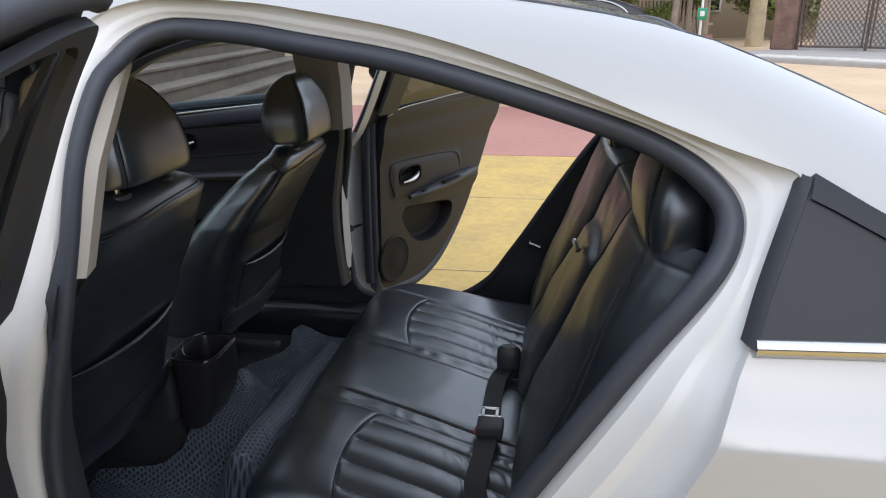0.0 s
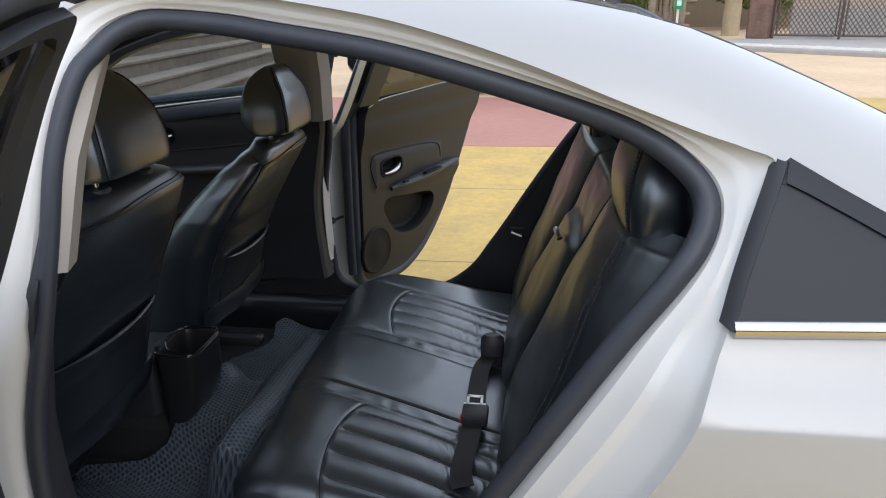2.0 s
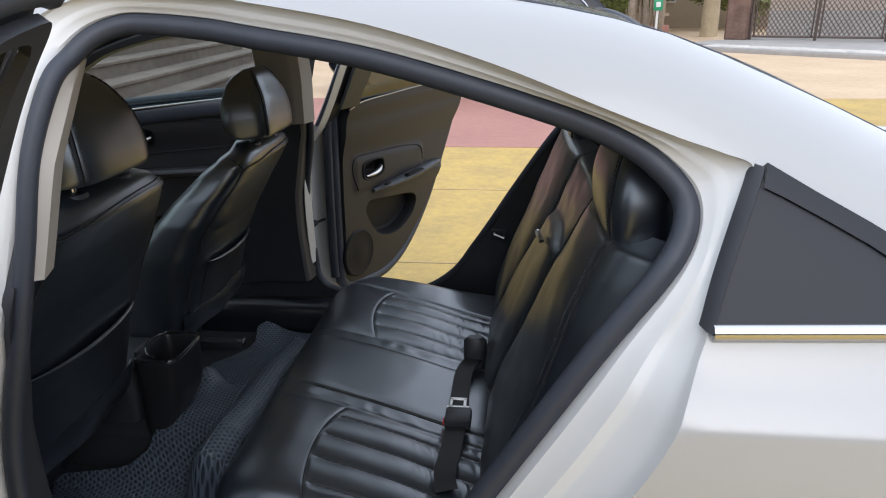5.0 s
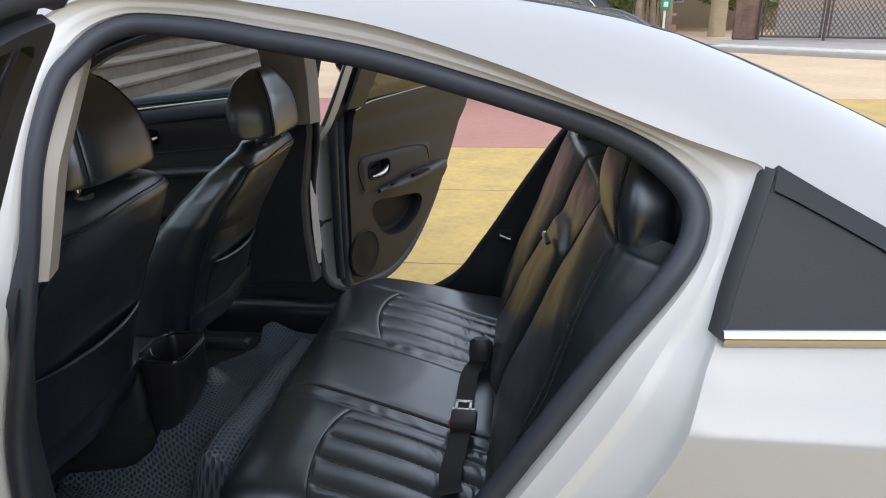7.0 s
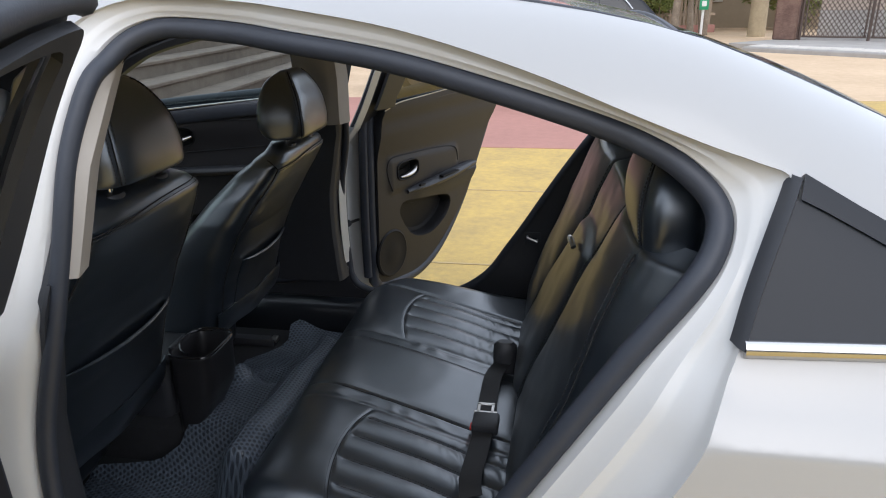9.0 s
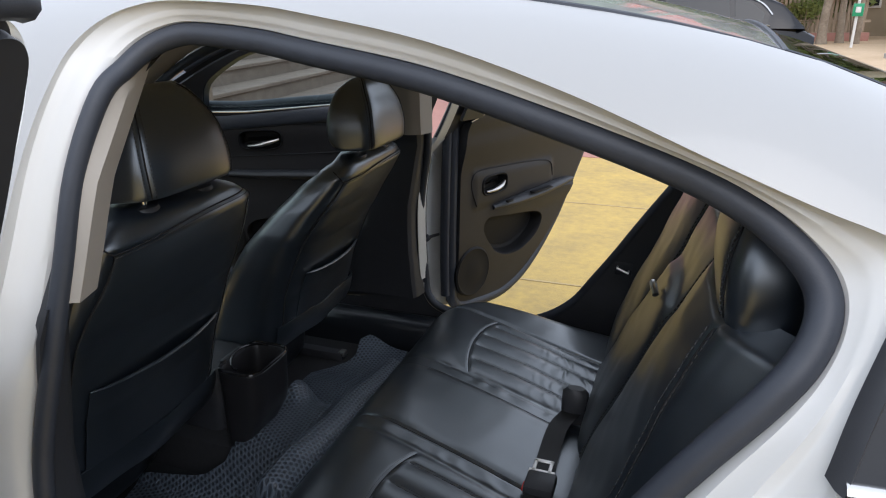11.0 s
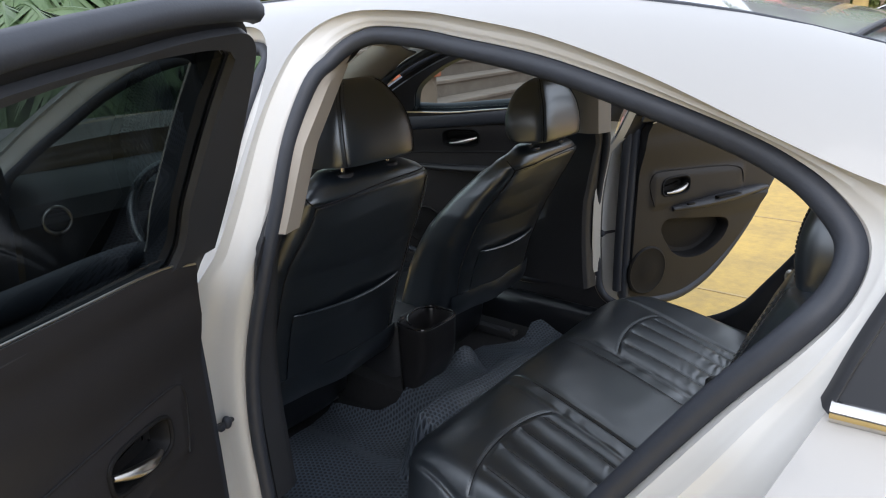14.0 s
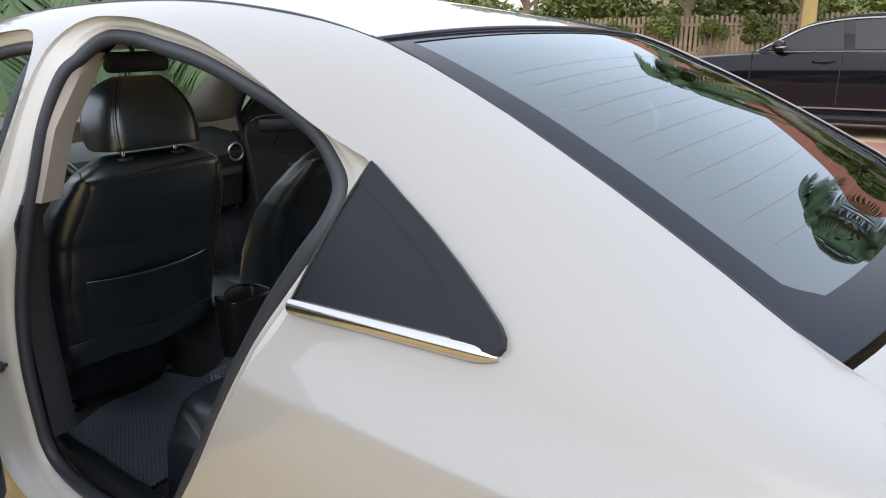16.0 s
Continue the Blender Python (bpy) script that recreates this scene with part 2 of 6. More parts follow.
def skin(x, v):
    """A point of the near outer skin: v from 0 (sill) over 1 (belt) to 2 (roof or glass edge)."""
    if v <= 1:
        z = 0.18 + (BELT_Z - 0.18) * v
        return Vector((x, side_y(x, z), z))
    ye, ze = edge_at(x)
    t = v - 1
    p0 = Vector((side_y(x, BELT_Z), BELT_Z))
    p3 = Vector((ye, ze))
    h = p3 - p0
    k = h.length
    p1 = p0 + Vector((0.50, 0.86)).normalized() * k * 0.42
    f = smoothstep(0.6, 1.6, x)
    d3 = Vector((0.90, 0.36)).lerp(Vector((0.95, 0.18)), f).normalized()
    p2 = p3 - d3 * k * (0.30 + 0.08 * f)
    q = p0 * (1 - t) ** 3 + p1 * 3 * t * (1 - t) ** 2 + p2 * 3 * t * t * (1 - t) + p3 * t ** 3
    return Vector((x, q.x, q.y))


def v_of(x, z):
    if z <= BELT_Z:
        return (z - 0.18) / (BELT_Z - 0.18)
    a, b = 1.0, 2.0
    for _ in range(24):
        m = (a + b) / 2
        if skin(x, m).z < z:
            a = m
        else:
            b = m
    return (a + b) / 2


def flange_y(x, z):
    return max(0.11 + 0.04 * x + 0.45 * max(0.0, z - 1.0), skin(x, v_of(x, z)).y + 0.02 + 0.03 * smoothstep(1.28, 1.36, z))


REAR_SEAL = [(-0.045, 0.50), (-0.055, 0.65), (-0.05, 0.80), (-0.015, 0.97), (-0.003, 1.09), (0.006, 1.22), (0.026, 1.32), (0.044, 1.36), (0.072, 1.391), (0.114, 1.408),
             (0.158, 1.410), (0.25, 1.402), (0.333, 1.389), (0.5, 1.362), (0.66, 1.322), (0.813, 1.277), (0.888, 1.246), (0.931, 1.217), (0.961, 1.184), (0.97, 1.15),
             (0.959, 1.109), (0.928, 1.062), (0.862, 0.974), (0.795, 0.874), (0.722, 0.76), (0.66, 0.66), (0.60, 0.570), (0.525, 0.465), (0.42, 0.388), (0.30, 0.352),
             (0.13, 0.348), (0.015, 0.372), (-0.034, 0.425)]
FRONT_SEAL = [(-0.17, 0.50), (-0.175, 0.8), (-0.14, 1.0), (-0.105, 1.2), (-0.09, 1.32), (-0.12, 1.372), (-0.2, 1.39), (-0.4, 1.378), (-0.6, 1.345), (-0.8, 1.28), (-1.0, 1.18),
              (-1.15, 1.08), (-1.22, 0.98), (-1.22, 0.7), (-1.18, 0.45), (-1.0, 0.38), (-0.6, 0.37), (-0.3, 0.375), (-0.2, 0.42)]
REAR_GAP = [(-0.10, 0.50), (-0.11, 0.65), (-0.105, 0.80), (-0.07, 0.975), (-0.055, 1.10), (-0.04, 1.235), (-0.015, 1.34), (0.005, 1.388), (0.04, 1.420), (0.09, 1.437),
            (0.15, 1.440), (0.26, 1.434), (0.345, 1.423), (0.515, 1.393), (0.69, 1.343), (0.85, 1.284), (0.935, 1.253), (0.99, 1.235), (1.030, 1.216), (1.016, 1.165),
            (0.998, 1.11), (0.972, 1.04), (0.943, 0.972), (0.905, 0.89), (0.83, 0.775), (0.75, 0.665), (0.675, 0.56), (0.58, 0.455), (0.45, 0.36), (0.31, 0.325),
            (0.15, 0.318), (0.0, 0.335), (-0.08, 0.40)]


def evenly(pts, k):
    """A closed smooth loop with k samples between each two points."""
    n, out = len(pts), []
    p = [Vector(q) for q in pts]
    for i in range(n):
        p0, p1, p2, p3 = (p[(i + j) % n] for j in (-1, 0, 1, 2))
        for s in range(k):
            t = s / k
            out.append(0.5 * (2 * p1 + (p2 - p0) * t + (2 * p0 - 5 * p1 + 4 * p2 - p3) * t * t + (3 * p1 - p0 - 3 * p2 + p3) * t ** 3))
    return out


REAR_LOOP = evenly(REAR_SEAL, 5)
REAR_CUT = evenly(REAR_GAP, 5)
FRONT_LOOP = evenly(FRONT_SEAL, 6)


def cdt_skin(bounds, holes, step, place, rows=()):
    """Fill a (x, v) outline with holes by small triangles laid on a surface."""
    from mathutils import geometry
    pts, edges = [], []

    def ring(loop):
        k = len(pts)
        pts.extend(Vector((p[0], p[1])) for p in loop)
        edges.extend((k + i, k + (i + 1) % len(loop)) for i in range(len(loop)))
    ring(bounds)
    for h in holes:
        ring(h)
    b = [Vector(p) for p in bounds]
    xs = [p.x for p in b]
    ys = [p.y for p in b]
    big = [grow([Vector(p) for p in h], step[0] * 0.45) for h in holes]
    small = grow(b, -step[0] * 0.45)
    x = min(xs)
    while x < max(xs):
        y = min(ys)
        while y < max(ys):
            if inside((x, y), small) and not any(inside((x, y), h) for h in big):
                pts.append(Vector((x, y)))
            y += step[1]
        x += step[0]
    for y in rows:
        x = min(xs)
        while x < max(xs):
            if inside((x, y), small) and not any(inside((x, y), h) for h in big):
                pts.append(Vector((x, y)))
            x += step[0] * 0.5
    vs, _, fs, _, _, _ = geometry.delaunay_2d_cdt(pts, edges, [], 0, 1e-6)
    bm = bmesh.new()
    bv = [bm.verts.new(place(p.x, p.y)) for p in vs]
    hl = [[Vector(p) for p in h] for h in holes]
    for f in fs:
        c = sum((vs[i] for i in f), Vector((0, 0))) / len(f)
        if inside(c, b) and not any(inside(c, h) for h in hl):
            try:
                bm.faces.new([bv[i] for i in f])
            except ValueError:
                pass
    bmesh.ops.delete(bm, geom=[v for v in bm.verts if not v.link_faces], context="VERTS")
    return bm


def mirrored(bm, far):
    """Move a near-side mesh over to the far side of the car."""
    if far:
        for v in bm.verts:
            v.co.y = WIDTH - v.co.y
        bmesh.ops.reverse_faces(bm, faces=bm.faces[:])
    return bm


def widen(loop, low, high):
    """An opening's loop moved outward, by less along its top."""
    a, b = grow(loop, low), grow(loop, high)
    return [p.lerp(q, smoothstep(1.25, 1.37, r.y)) for p, q, r in zip(a, b, loop)]


def skin_at(x, z, off=0.0):
    """The near skin at a height, off metres out from it."""
    v = v_of(x, z)
    p = skin(x, v)
    if off:
        a = skin(x + 0.01, v) - skin(x - 0.01, v)
        b = skin(x, min(v + 0.01, 2)) - skin(x, v - 0.01)
        n = a.cross(b).normalized()
        if n.y > 0:
            n = -n
        p = p + n * off
    return p


# ---------------------------------------------------------------- the car
car = thing("sedan_car", "white pearl sedan with its doors open, parked on yellow paving", "car")
FRONT_CUT = widen(FRONT_LOOP, 0.045, 0.03)
ARCHES = [(-1.585, 0.35), (1.10, 0.35)]


def side_bounds():
    b = []
    for i in range(61):
        b.append(Vector((-2.45 + i * 4.62 / 60, 2.0)))
    b.append(Vector((2.17, 1.5)))
    b.append(Vector((2.17, 0.8)))
    b.append(Vector((2.17, 0.10)))
    for cx, r in reversed(ARCHES):
        for k in range(17):
            a = math.pi * k / 16
            b.append(Vector((cx + r * math.cos(a), (0.33 + r * math.sin(a) - 0.18) / 0.81 if k not in (0, 16) else 0.02)))
    b.append(Vector((-2.45, 0.10)))
    b.append(Vector((-2.45, 1.2)))
    return b


for far in (False, True):
    to_v = lambda loop: [(p.x, v_of(p.x, p.y)) for p in loop]
    bm = cdt_skin(side_bounds(), [to_v(REAR_CUT), to_v(FRONT_CUT)], (0.030, 0.035), skin, (0.905, 0.9146, 0.9244, 0.9341, 0.945))
    bmesh.ops.recalc_face_normals(bm, faces=bm.faces[:])
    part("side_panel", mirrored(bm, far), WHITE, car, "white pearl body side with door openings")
    for loop, cut, nm in ((REAR_LOOP, REAR_CUT, "rear"), (FRONT_LOOP, FRONT_CUT, "front")):
        n = len(loop)
        rings = []
        # the flange lies at least a hand's breadth of metal behind the skin, evenly round the opening
        skin_pts = [skin_at(c.x, c.y) for c in cut]
        raw = [max(flange_y(p.x, p.y), o.y + 0.038) for p, o in zip(loop, skin_pts)]
        depth = [sum(raw[(i + k) % n] for k in range(-12, 13)) / 25 for i in range(n)]
        if nm == "rear":
            REAR_DEPTH = depth
        for p, c, o, fy in zip(loop, cut, skin_pts, depth):
            ring = [o]
            band = smoothstep(-0.01, 0.12, p.x)
            for s, dy, plain in ((0.985, 0.14, 0.25), (0.95, 0.24, 0.40), (0.64, 0.54, 0.60), (0.56, 0.56, 0.63), (0.40, 0.56, 0.68), (0.32, 0.62, 0.71), (0.24, 0.70, 0.74), (0.08, 0.76, 0.82), (0.0, 1.0, 1.0), (-1.0, 1.05, 1.05)):
                dy = plain + (dy - plain) * band
                q = p.lerp(c, s) if s >= 0 else p + (p - c).normalized() * 0.012
                ring.append(Vector((q.x, o.y + (fy - o.y) * dy, q.y)))
            rings.append(ring)
        bm = bmesh.new()
        vs = [[bm.verts.new(q) for q in r] for r in rings]
        for i in range(n):
            for k in range(10):
                bm.faces.new((vs[i][k], vs[i][k + 1], vs[(i + 1) % n][k + 1], vs[(i + 1) % n][k]))
        bmesh.ops.recalc_face_normals(bm, faces=bm.faces[:])
        part("door_jamb", mirrored(bm, far), JAMB, car, "white door jamb in a lightened copy of the body paint")
        inner = grow(loop, -0.0145)
        pts = [Vector((p.x, fy + 0.002, p.y)) for p, fy in zip(inner, depth)]
        bm = tube(pts, [0.0145 + 0.003 * smoothstep(0.0, 0.25, p.x) for p in pts], 14, True)
        part("door_seal", mirrored(bm, far), RUBBER, car, "thick black rubber door seal")

# roof, glass and end panels
def edge_grid(x0, x1, nu, nv, crown, drop=0.0, inset=0.0, bow0=0.0, bow1=0.0):
    """A sheet between both sides' top edges; bow moves its ends along the car's middle."""
    def f(u, v):
        w = v * 2 - 1
        x = x0 + (x1 - x0) * u
        x += (bow0 * (1 - u) + bow1 * u) * (1 - w * w)
        ye, ze = edge_at(x0 + (x1 - x0) * u)
        ye += inset
        y = ye + (WIDTH - 2 * ye) * v
        zz = edge_at(x)[1]
        c = crown(x) if callable(crown) else crown
        return Vector((x, y, zz + c * (1 - abs(w) ** 2.2) - drop))
    return grid(nu, nv, f)


gc = lambda x: curve(x, [(-0.8, 0.04), (0.3, 0.04), (0.89, 0.018), (1.2, 0.035), (1.6, 0.03)])
bm = thicken(edge_grid(-0.80, 0.905, 40, 30, gc, 0.004, 0.008), 0.02)
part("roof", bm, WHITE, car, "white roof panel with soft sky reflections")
def glass_point(u, v, lift=0.0):
    """A point of the rear window, whose lower edge bows rearward: u down it, v across."""
    w = v * 2 - 1
    x0 = 0.909 + 0.691 * u
    x = x0 + 0.085 * u * u * (1 - w * w)
    ye = edge_at(x0)[0] + 0.004
    return Vector((x, ye + (WIDTH - 2 * ye) * v, edge_at(x)[1] + gc(x) * (1 - abs(w) ** 2.2) - 0.008 + lift))


rear_window = part("rear_window", grid(40, 40, glass_point), REARGLASS, car, "dark sloping rear window with heating lines")
for near in (True, False):
    def frit(u, v, near=near):
        wide = 0.062 * (1 + 0.9 * smoothstep(0.86, 0.93, u))
        return glass_point(u, wide * v if near else 1 - wide * v, 0.0015)
    part("frit_band", grid(60, 4, frit), FRIT, rear_window, "black ceramic border of the glass")
for u0, u1 in ((0, 0.03), (0.91, 1)):
    part("frit_band", grid(4, 40, lambda u, v: glass_point(u0 + (u1 - u0) * u, 0.06 + v * 0.88, 0.0015)), FRIT, rear_window)
for k in range(11):
    u = 0.24 + k * 0.057
    part("heating_line", tube([glass_point(u, 0.13 + 0.66 * j / 24, 0.0005) for j in range(25)], 0.00014, 4), HEATLINE, rear_window)
for far in (False, True):
    pts = [Vector((x, edge_at(x)[0] + 0.004, edge_at(x)[1] - 0.001)) for x in [-0.8 + i * 1.71 / 40 for i in range(41)]]
    part("roof_ditch", mirrored(tube(pts, [0.005] * 36 + [0.0045, 0.004, 0.003, 0.002, 0.001], 8), far), RUBBER, car, "black strip in the roof seam")
    pts = [Vector((x, edge_at(x)[0] + 0.003, edge_at(x)[1] - 0.001)) for x in [0.9 + i * 0.7 / 30 for i in range(31)]]
    part("glass_edge", mirrored(tube(pts, 0.0025, 6), far), RUBBER if not far else SATIN, car)
part("header_strip", tube([Vector((0.904, edge_at(0.89)[0] + 0.01 + (WIDTH - 2 * edge_at(0.89)[0] - 0.02) * k / 30, edge_at(0.89)[1] + 0.020 * (1 - abs(k / 15 - 1) ** 2.2) - 0.008)) for k in range(31)], 0.004, 8), RUBBER, car)
part("windshield", edge_grid(-1.70, -0.81, 24, 24, 0.035, 0.01, 0.03), CLEAR, car, "clear sloping windshield")
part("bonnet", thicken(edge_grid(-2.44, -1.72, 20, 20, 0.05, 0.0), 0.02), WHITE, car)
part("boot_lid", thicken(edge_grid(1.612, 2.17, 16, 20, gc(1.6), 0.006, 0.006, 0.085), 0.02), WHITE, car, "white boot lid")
for xx, nm in ((-2.45, "front_bumper"), (2.17, "rear_bumper")):
    def cap(u, v, xx=xx):
        p = skin(xx, 0.1 + 1.9 * v)
        w = u * 2 - 1
        return Vector((xx + math.copysign(0.12, xx) * (1 - w * w), p.y + (WIDTH - 2 * p.y) * u, p.z))
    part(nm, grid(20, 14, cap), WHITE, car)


def wheel(x, far):
    w = part("wheel", tube([(x, 0.05, 0.32), (x, 0.06, 0.32), (x, 0.22, 0.32), (x, 0.24, 0.32)], [0.29, 0.32, 0.32, 0.29], 40), RUBBER, car, "black tyre with a silver rim")
    r = bmesh.new()
    for k in range(10):
        box(-0.018, 0.018, 0.03, 0.05, 0.03, 0.20, 0.004, 1, r)
        bmesh.ops.rotate(r, verts=r.verts[:], cent=(0, 0, 0), matrix=Matrix.Rotation(math.tau / 10, 3, "Y"))
    tube([(0.2 * math.cos(i * math.tau / 30), 0.045, 0.2 * math.sin(i * math.tau / 30)) for i in range(30)], 0.016, 8, True, r)
    bmesh.ops.translate(r, verts=r.verts[:], vec=(x, 0, 0.32))
    rim = part("rim", r, SATIN, w)
    if far:
        for o in (w, rim):
            for v in o.data.vertices:
                v.co.y = WIDTH - v.co.y
            o.data.flip_normals()


for cx, _ in ARCHES:
    for far in (False, True):
        wheel(cx, far)

# quarter trim and its chrome
Q_FRONT = [(0.976, 1.040), (0.988, 1.080), (1.002, 1.120), (1.018, 1.162), (1.030, 1.192)]
Q_TIP = [(1.040, 1.219), (1.099, 1.186), (1.161, 1.153), (1.219, 1.119), (1.268, 1.088), (1.292, 1.072), (1.302, 1.062), (1.305, 1.052), (1.300, 1.044), (1.242, 1.043)]
Q_GROOVE = [(1.236, 1.052), (1.228, 1.070), (1.215, 1.089), (1.195, 1.106), (1.158, 1.129), (1.111, 1.154), (1.060, 1.180), (1.034, 1.192)]
Q_PANE = Q_FRONT + [(x + 0.004, z + 0.005) for x, z in Q_GROOVE[:-1][::-1]] + [(1.240, 1.044), (1.10, 1.041)]


def dense(loop, n):
    out = []
    for a, b in zip(loop, loop[1:] + loop[:1]):
        for i in range(n):
            out.append((a[0] + (b[0] - a[0]) * i / n, a[1] + (b[1] - a[1]) * i / n))
    return out


for far in (False, True):
    bm = cdt_skin(dense(Q_TIP + Q_GROOVE, 3), [], (0.012, 0.012), lambda x, z: skin_at(x, z, 0.0130))
    q = part("quarter_trim", mirrored(thicken(bm, 0.012), far), APPLIQUE, car, "matt black quarter trim with a blanked pane")
    bm = cdt_skin(dense(Q_PANE, 3), [], (0.02, 0.02), lambda x, z: skin_at(x, z, 0.0090))
    part("quarter_pane", mirrored(thicken(bm, 0.008), far), APPLIQUE, q)
    front = spline([(x, 0, z) for x, z in ((0.972, 1.028), (0.976, 1.040), (0.988, 1.080), (1.002, 1.120), (1.018, 1.162), (1.030, 1.192), (1.038, 1.214))], 20, False)
    rows = []
    for p in front:
        a = skin_at(p.x, p.z, 0.011)
        rows.append([a, a + Vector((-0.006, 0.008, 0.001)), a + Vector((-0.011, 0.026, 0.002))])
    bm = bmesh.new()
    vs = [[bm.verts.new(q) for q in r] for r in rows]
    for a, b in zip(vs, vs[1:]):
        for k in range(2):
            bm.faces.new((a[k], a[k + 1], b[k + 1], b[k]))
    part("trim_return", mirrored(thicken(bm, 0.002), far), PLASTIC, q, "bevelled front edge of the trim")
    pts = [skin_at(0.972 + 0.328 * i / 24, 1.0325 + 0.010 * i / 24, 0.004) for i in range(25)]
    bm = tube(pts, [0.012] * 22 + [0.0115, 0.009, 0.004], 12, flat=1.0)
    part("chrome_strip", mirrored(bm, far), CHROME, car, "bright chrome belt strip")

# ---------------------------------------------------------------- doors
# black for grilles and switches; in pockets and cups it also paints shade
RECESS = material("black_recess_shade_plastic", (0.012, 0.012, 0.013), 0.55, var=0.2, scale=20, spec=0.2)
HINGE = Vector((-0.04, 0.04, 0))
R_WIN = [(0.122, 1.066), (0.113, 1.18), (0.112, 1.345), (0.135, 1.382), (0.25, 1.383), (0.40, 1.366), (0.55, 1.333), (0.68, 1.296), (0.80, 1.250), (0.855, 1.20), (0.855, 1.135), (0.80, 1.092), (0.4, 1.080)]
R_TRIM = [(0.030, 1.020), (0.055, 1.050), (0.12, 1.070), (0.30, 1.078), (0.60, 1.086), (0.86, 1.072), (0.905, 1.040), (0.93, 0.995), (0.86, 0.87), (0.755, 0.714), (0.70, 0.635), (0.645, 0.565), (0.55, 0.47), (0.45, 0.395), (0.36, 0.355), (0.27, 0.338),
          (0.14, 0.345), (0.03, 0.365), (0.012, 0.45), (0.015, 0.75)]
F_WIN = [(-1.005, 1.040), (-0.985, 1.060), (-0.955, 1.150), (-0.86, 1.225), (-0.75, 1.275), (-0.5, 1.330), (-0.25, 1.348), (-0.17, 1.32), (-0.19, 1.18), (-0.215, 1.088), (-0.25, 1.080), (-0.6, 1.060), (-0.9, 1.042)]
F_TRIM = [(-1.17, 1.01), (-0.8, 1.042), (-0.4, 1.068), (-0.25, 1.072), (-0.236, 1.05), (-0.235, 0.7), (-0.25, 0.42), (-0.5, 0.385), (-0.9, 0.385), (-1.13, 0.42), (-1.18, 0.7)]


def door(front, far, angle, shift=(0, 0)):
    """A door with all its parts, built shut on the near side, then swung open."""
    hx = -1.20 if front else HINGE.x
    h = Vector((hx, HINGE.y, 0))
    swing = Matrix.Translation(h) @ Matrix.Rotation(-radians(angle), 4, "Z") @ Matrix.Translation(-h)
    swing = Matrix.Translation((*shift, 0)) @ swing

    def put(name, bm, mat, parent, label=""):
        bm.transform(swing)
        return part(name, mirrored(bm, far), mat, parent, label)
    loop = FRONT_LOOP if front else REAR_LOOP
    win = [(p.x, p.y) for p in spline([(*p, 0) for p in (F_WIN if front else R_WIN)], 90)]
    trim = [(p.x, p.y) for p in spline([(*p, 0) for p in (F_TRIM if front else R_TRIM)], 90)]
    # the inner opening is larger than the glass, most along its top and hinge side
    wide = [(p.x, p.y) for p in grow([Vector(p) for p in win], 0.012)]
    wide = [(x if z > 1.07 else max(min(x, 2), -2), max(z, 1.048 if front else 1.062)) for x, z in wide]
    outer = grow(FRONT_CUT if front else REAR_CUT, -0.005)
    to_v = lambda lp: [(p[0], v_of(p[0], p[1])) for p in lp]
    bm = cdt_skin(to_v(outer), [to_v(win)], (0.05, 0.05), skin)
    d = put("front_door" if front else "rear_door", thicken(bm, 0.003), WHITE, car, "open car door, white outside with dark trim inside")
    depth = 0.085
    iy = lambda x, z: max(0.072 + 0.033 * smoothstep(0.0, 0.04, abs(z - 0.68) - 0.36), skin_at(x, z).y + 0.035)
    inner = [p.lerp(q, smoothstep(1.0, 1.1, p.y) * smoothstep(0.1, 0.25, p.x + (1.1 if front else 0))) for p, q in zip(widen(loop, 0.030, 0.018), grow(outer, 0.006))]
    bm = cdt_skin([(p.x, p.y) for p in inner], [wide], (0.06, 0.06), lambda x, z: Vector((x, iy(x, z), z)))
    for f in bm.faces:
        f.material_index = 1 if f.calc_center_median().z < 1.0 else 0
    put("inner_frame", bm, [PLASTIC, JAMB], d, "inner door shell, white below and black round the window")
    n = len(outer)
    bm = bmesh.new()
    a = [bm.verts.new(skin_at(p.x, p.y)) for p in outer]
    b = [bm.verts.new((p.x, iy(p.x, p.y), p.y)) for p in inner]
    for i in range(n):
        bm.faces.new((a[i], a[(i + 1) % n], b[(i + 1) % n], b[i]))
    upper = bm.copy()
    bmesh.ops.delete(upper, geom=[f for f in upper.faces if f.calc_center_median().z < 1.0], context="FACES")
    bmesh.ops.delete(bm, geom=[f for f in bm.faces if not f.calc_center_median().z < 1.0], context="FACES")
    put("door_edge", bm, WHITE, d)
    put("frame_edge", upper, RUBBER, d, "black rubber along the window frame")
    # thick weather strip over the window frame
    roll = [p for p in grow(outer, 0.004) if p.y > 1.2 and p.x > (-1.05 if front else 0.085)]
    first = max(range(len(roll)), key=lambda i: (roll[i] - roll[i - 1]).length)
    roll = roll[first:] + roll[:first]
    put("weather_strip", tube([(p.x, iy(p.x, p.y) - 0.004, p.y) for p in roll], 0.017, 10), RUBBER, d, "thick black weather strip")
    # dark frame round the window
    wf = [p for p in widen(loop, 0.012, 0.006) if p.y > (1.0 if front else 1.05)]
    bm = cdt_skin([(p.x, p.y) for p in wf], [wide], (0.04, 0.04), lambda x, z: Vector((x, iy(x, z) + 0.014, z)))
    put("window_frame", thicken(bm, 0.012), PLASTIC, d, "black window frame")
    put("window_glass", cdt_skin(wide, [], (0.08, 0.08), lambda x, z: Vector((x, iy(x, z) + 0.009, z))), DOORGLASS if front else TINT, d, "clear door glass" if front else "dark tinted door glass")
    rv = bmesh.new()
    ra = [rv.verts.new((x, skin_at(x, z).y + 0.004, z)) for x, z in win]
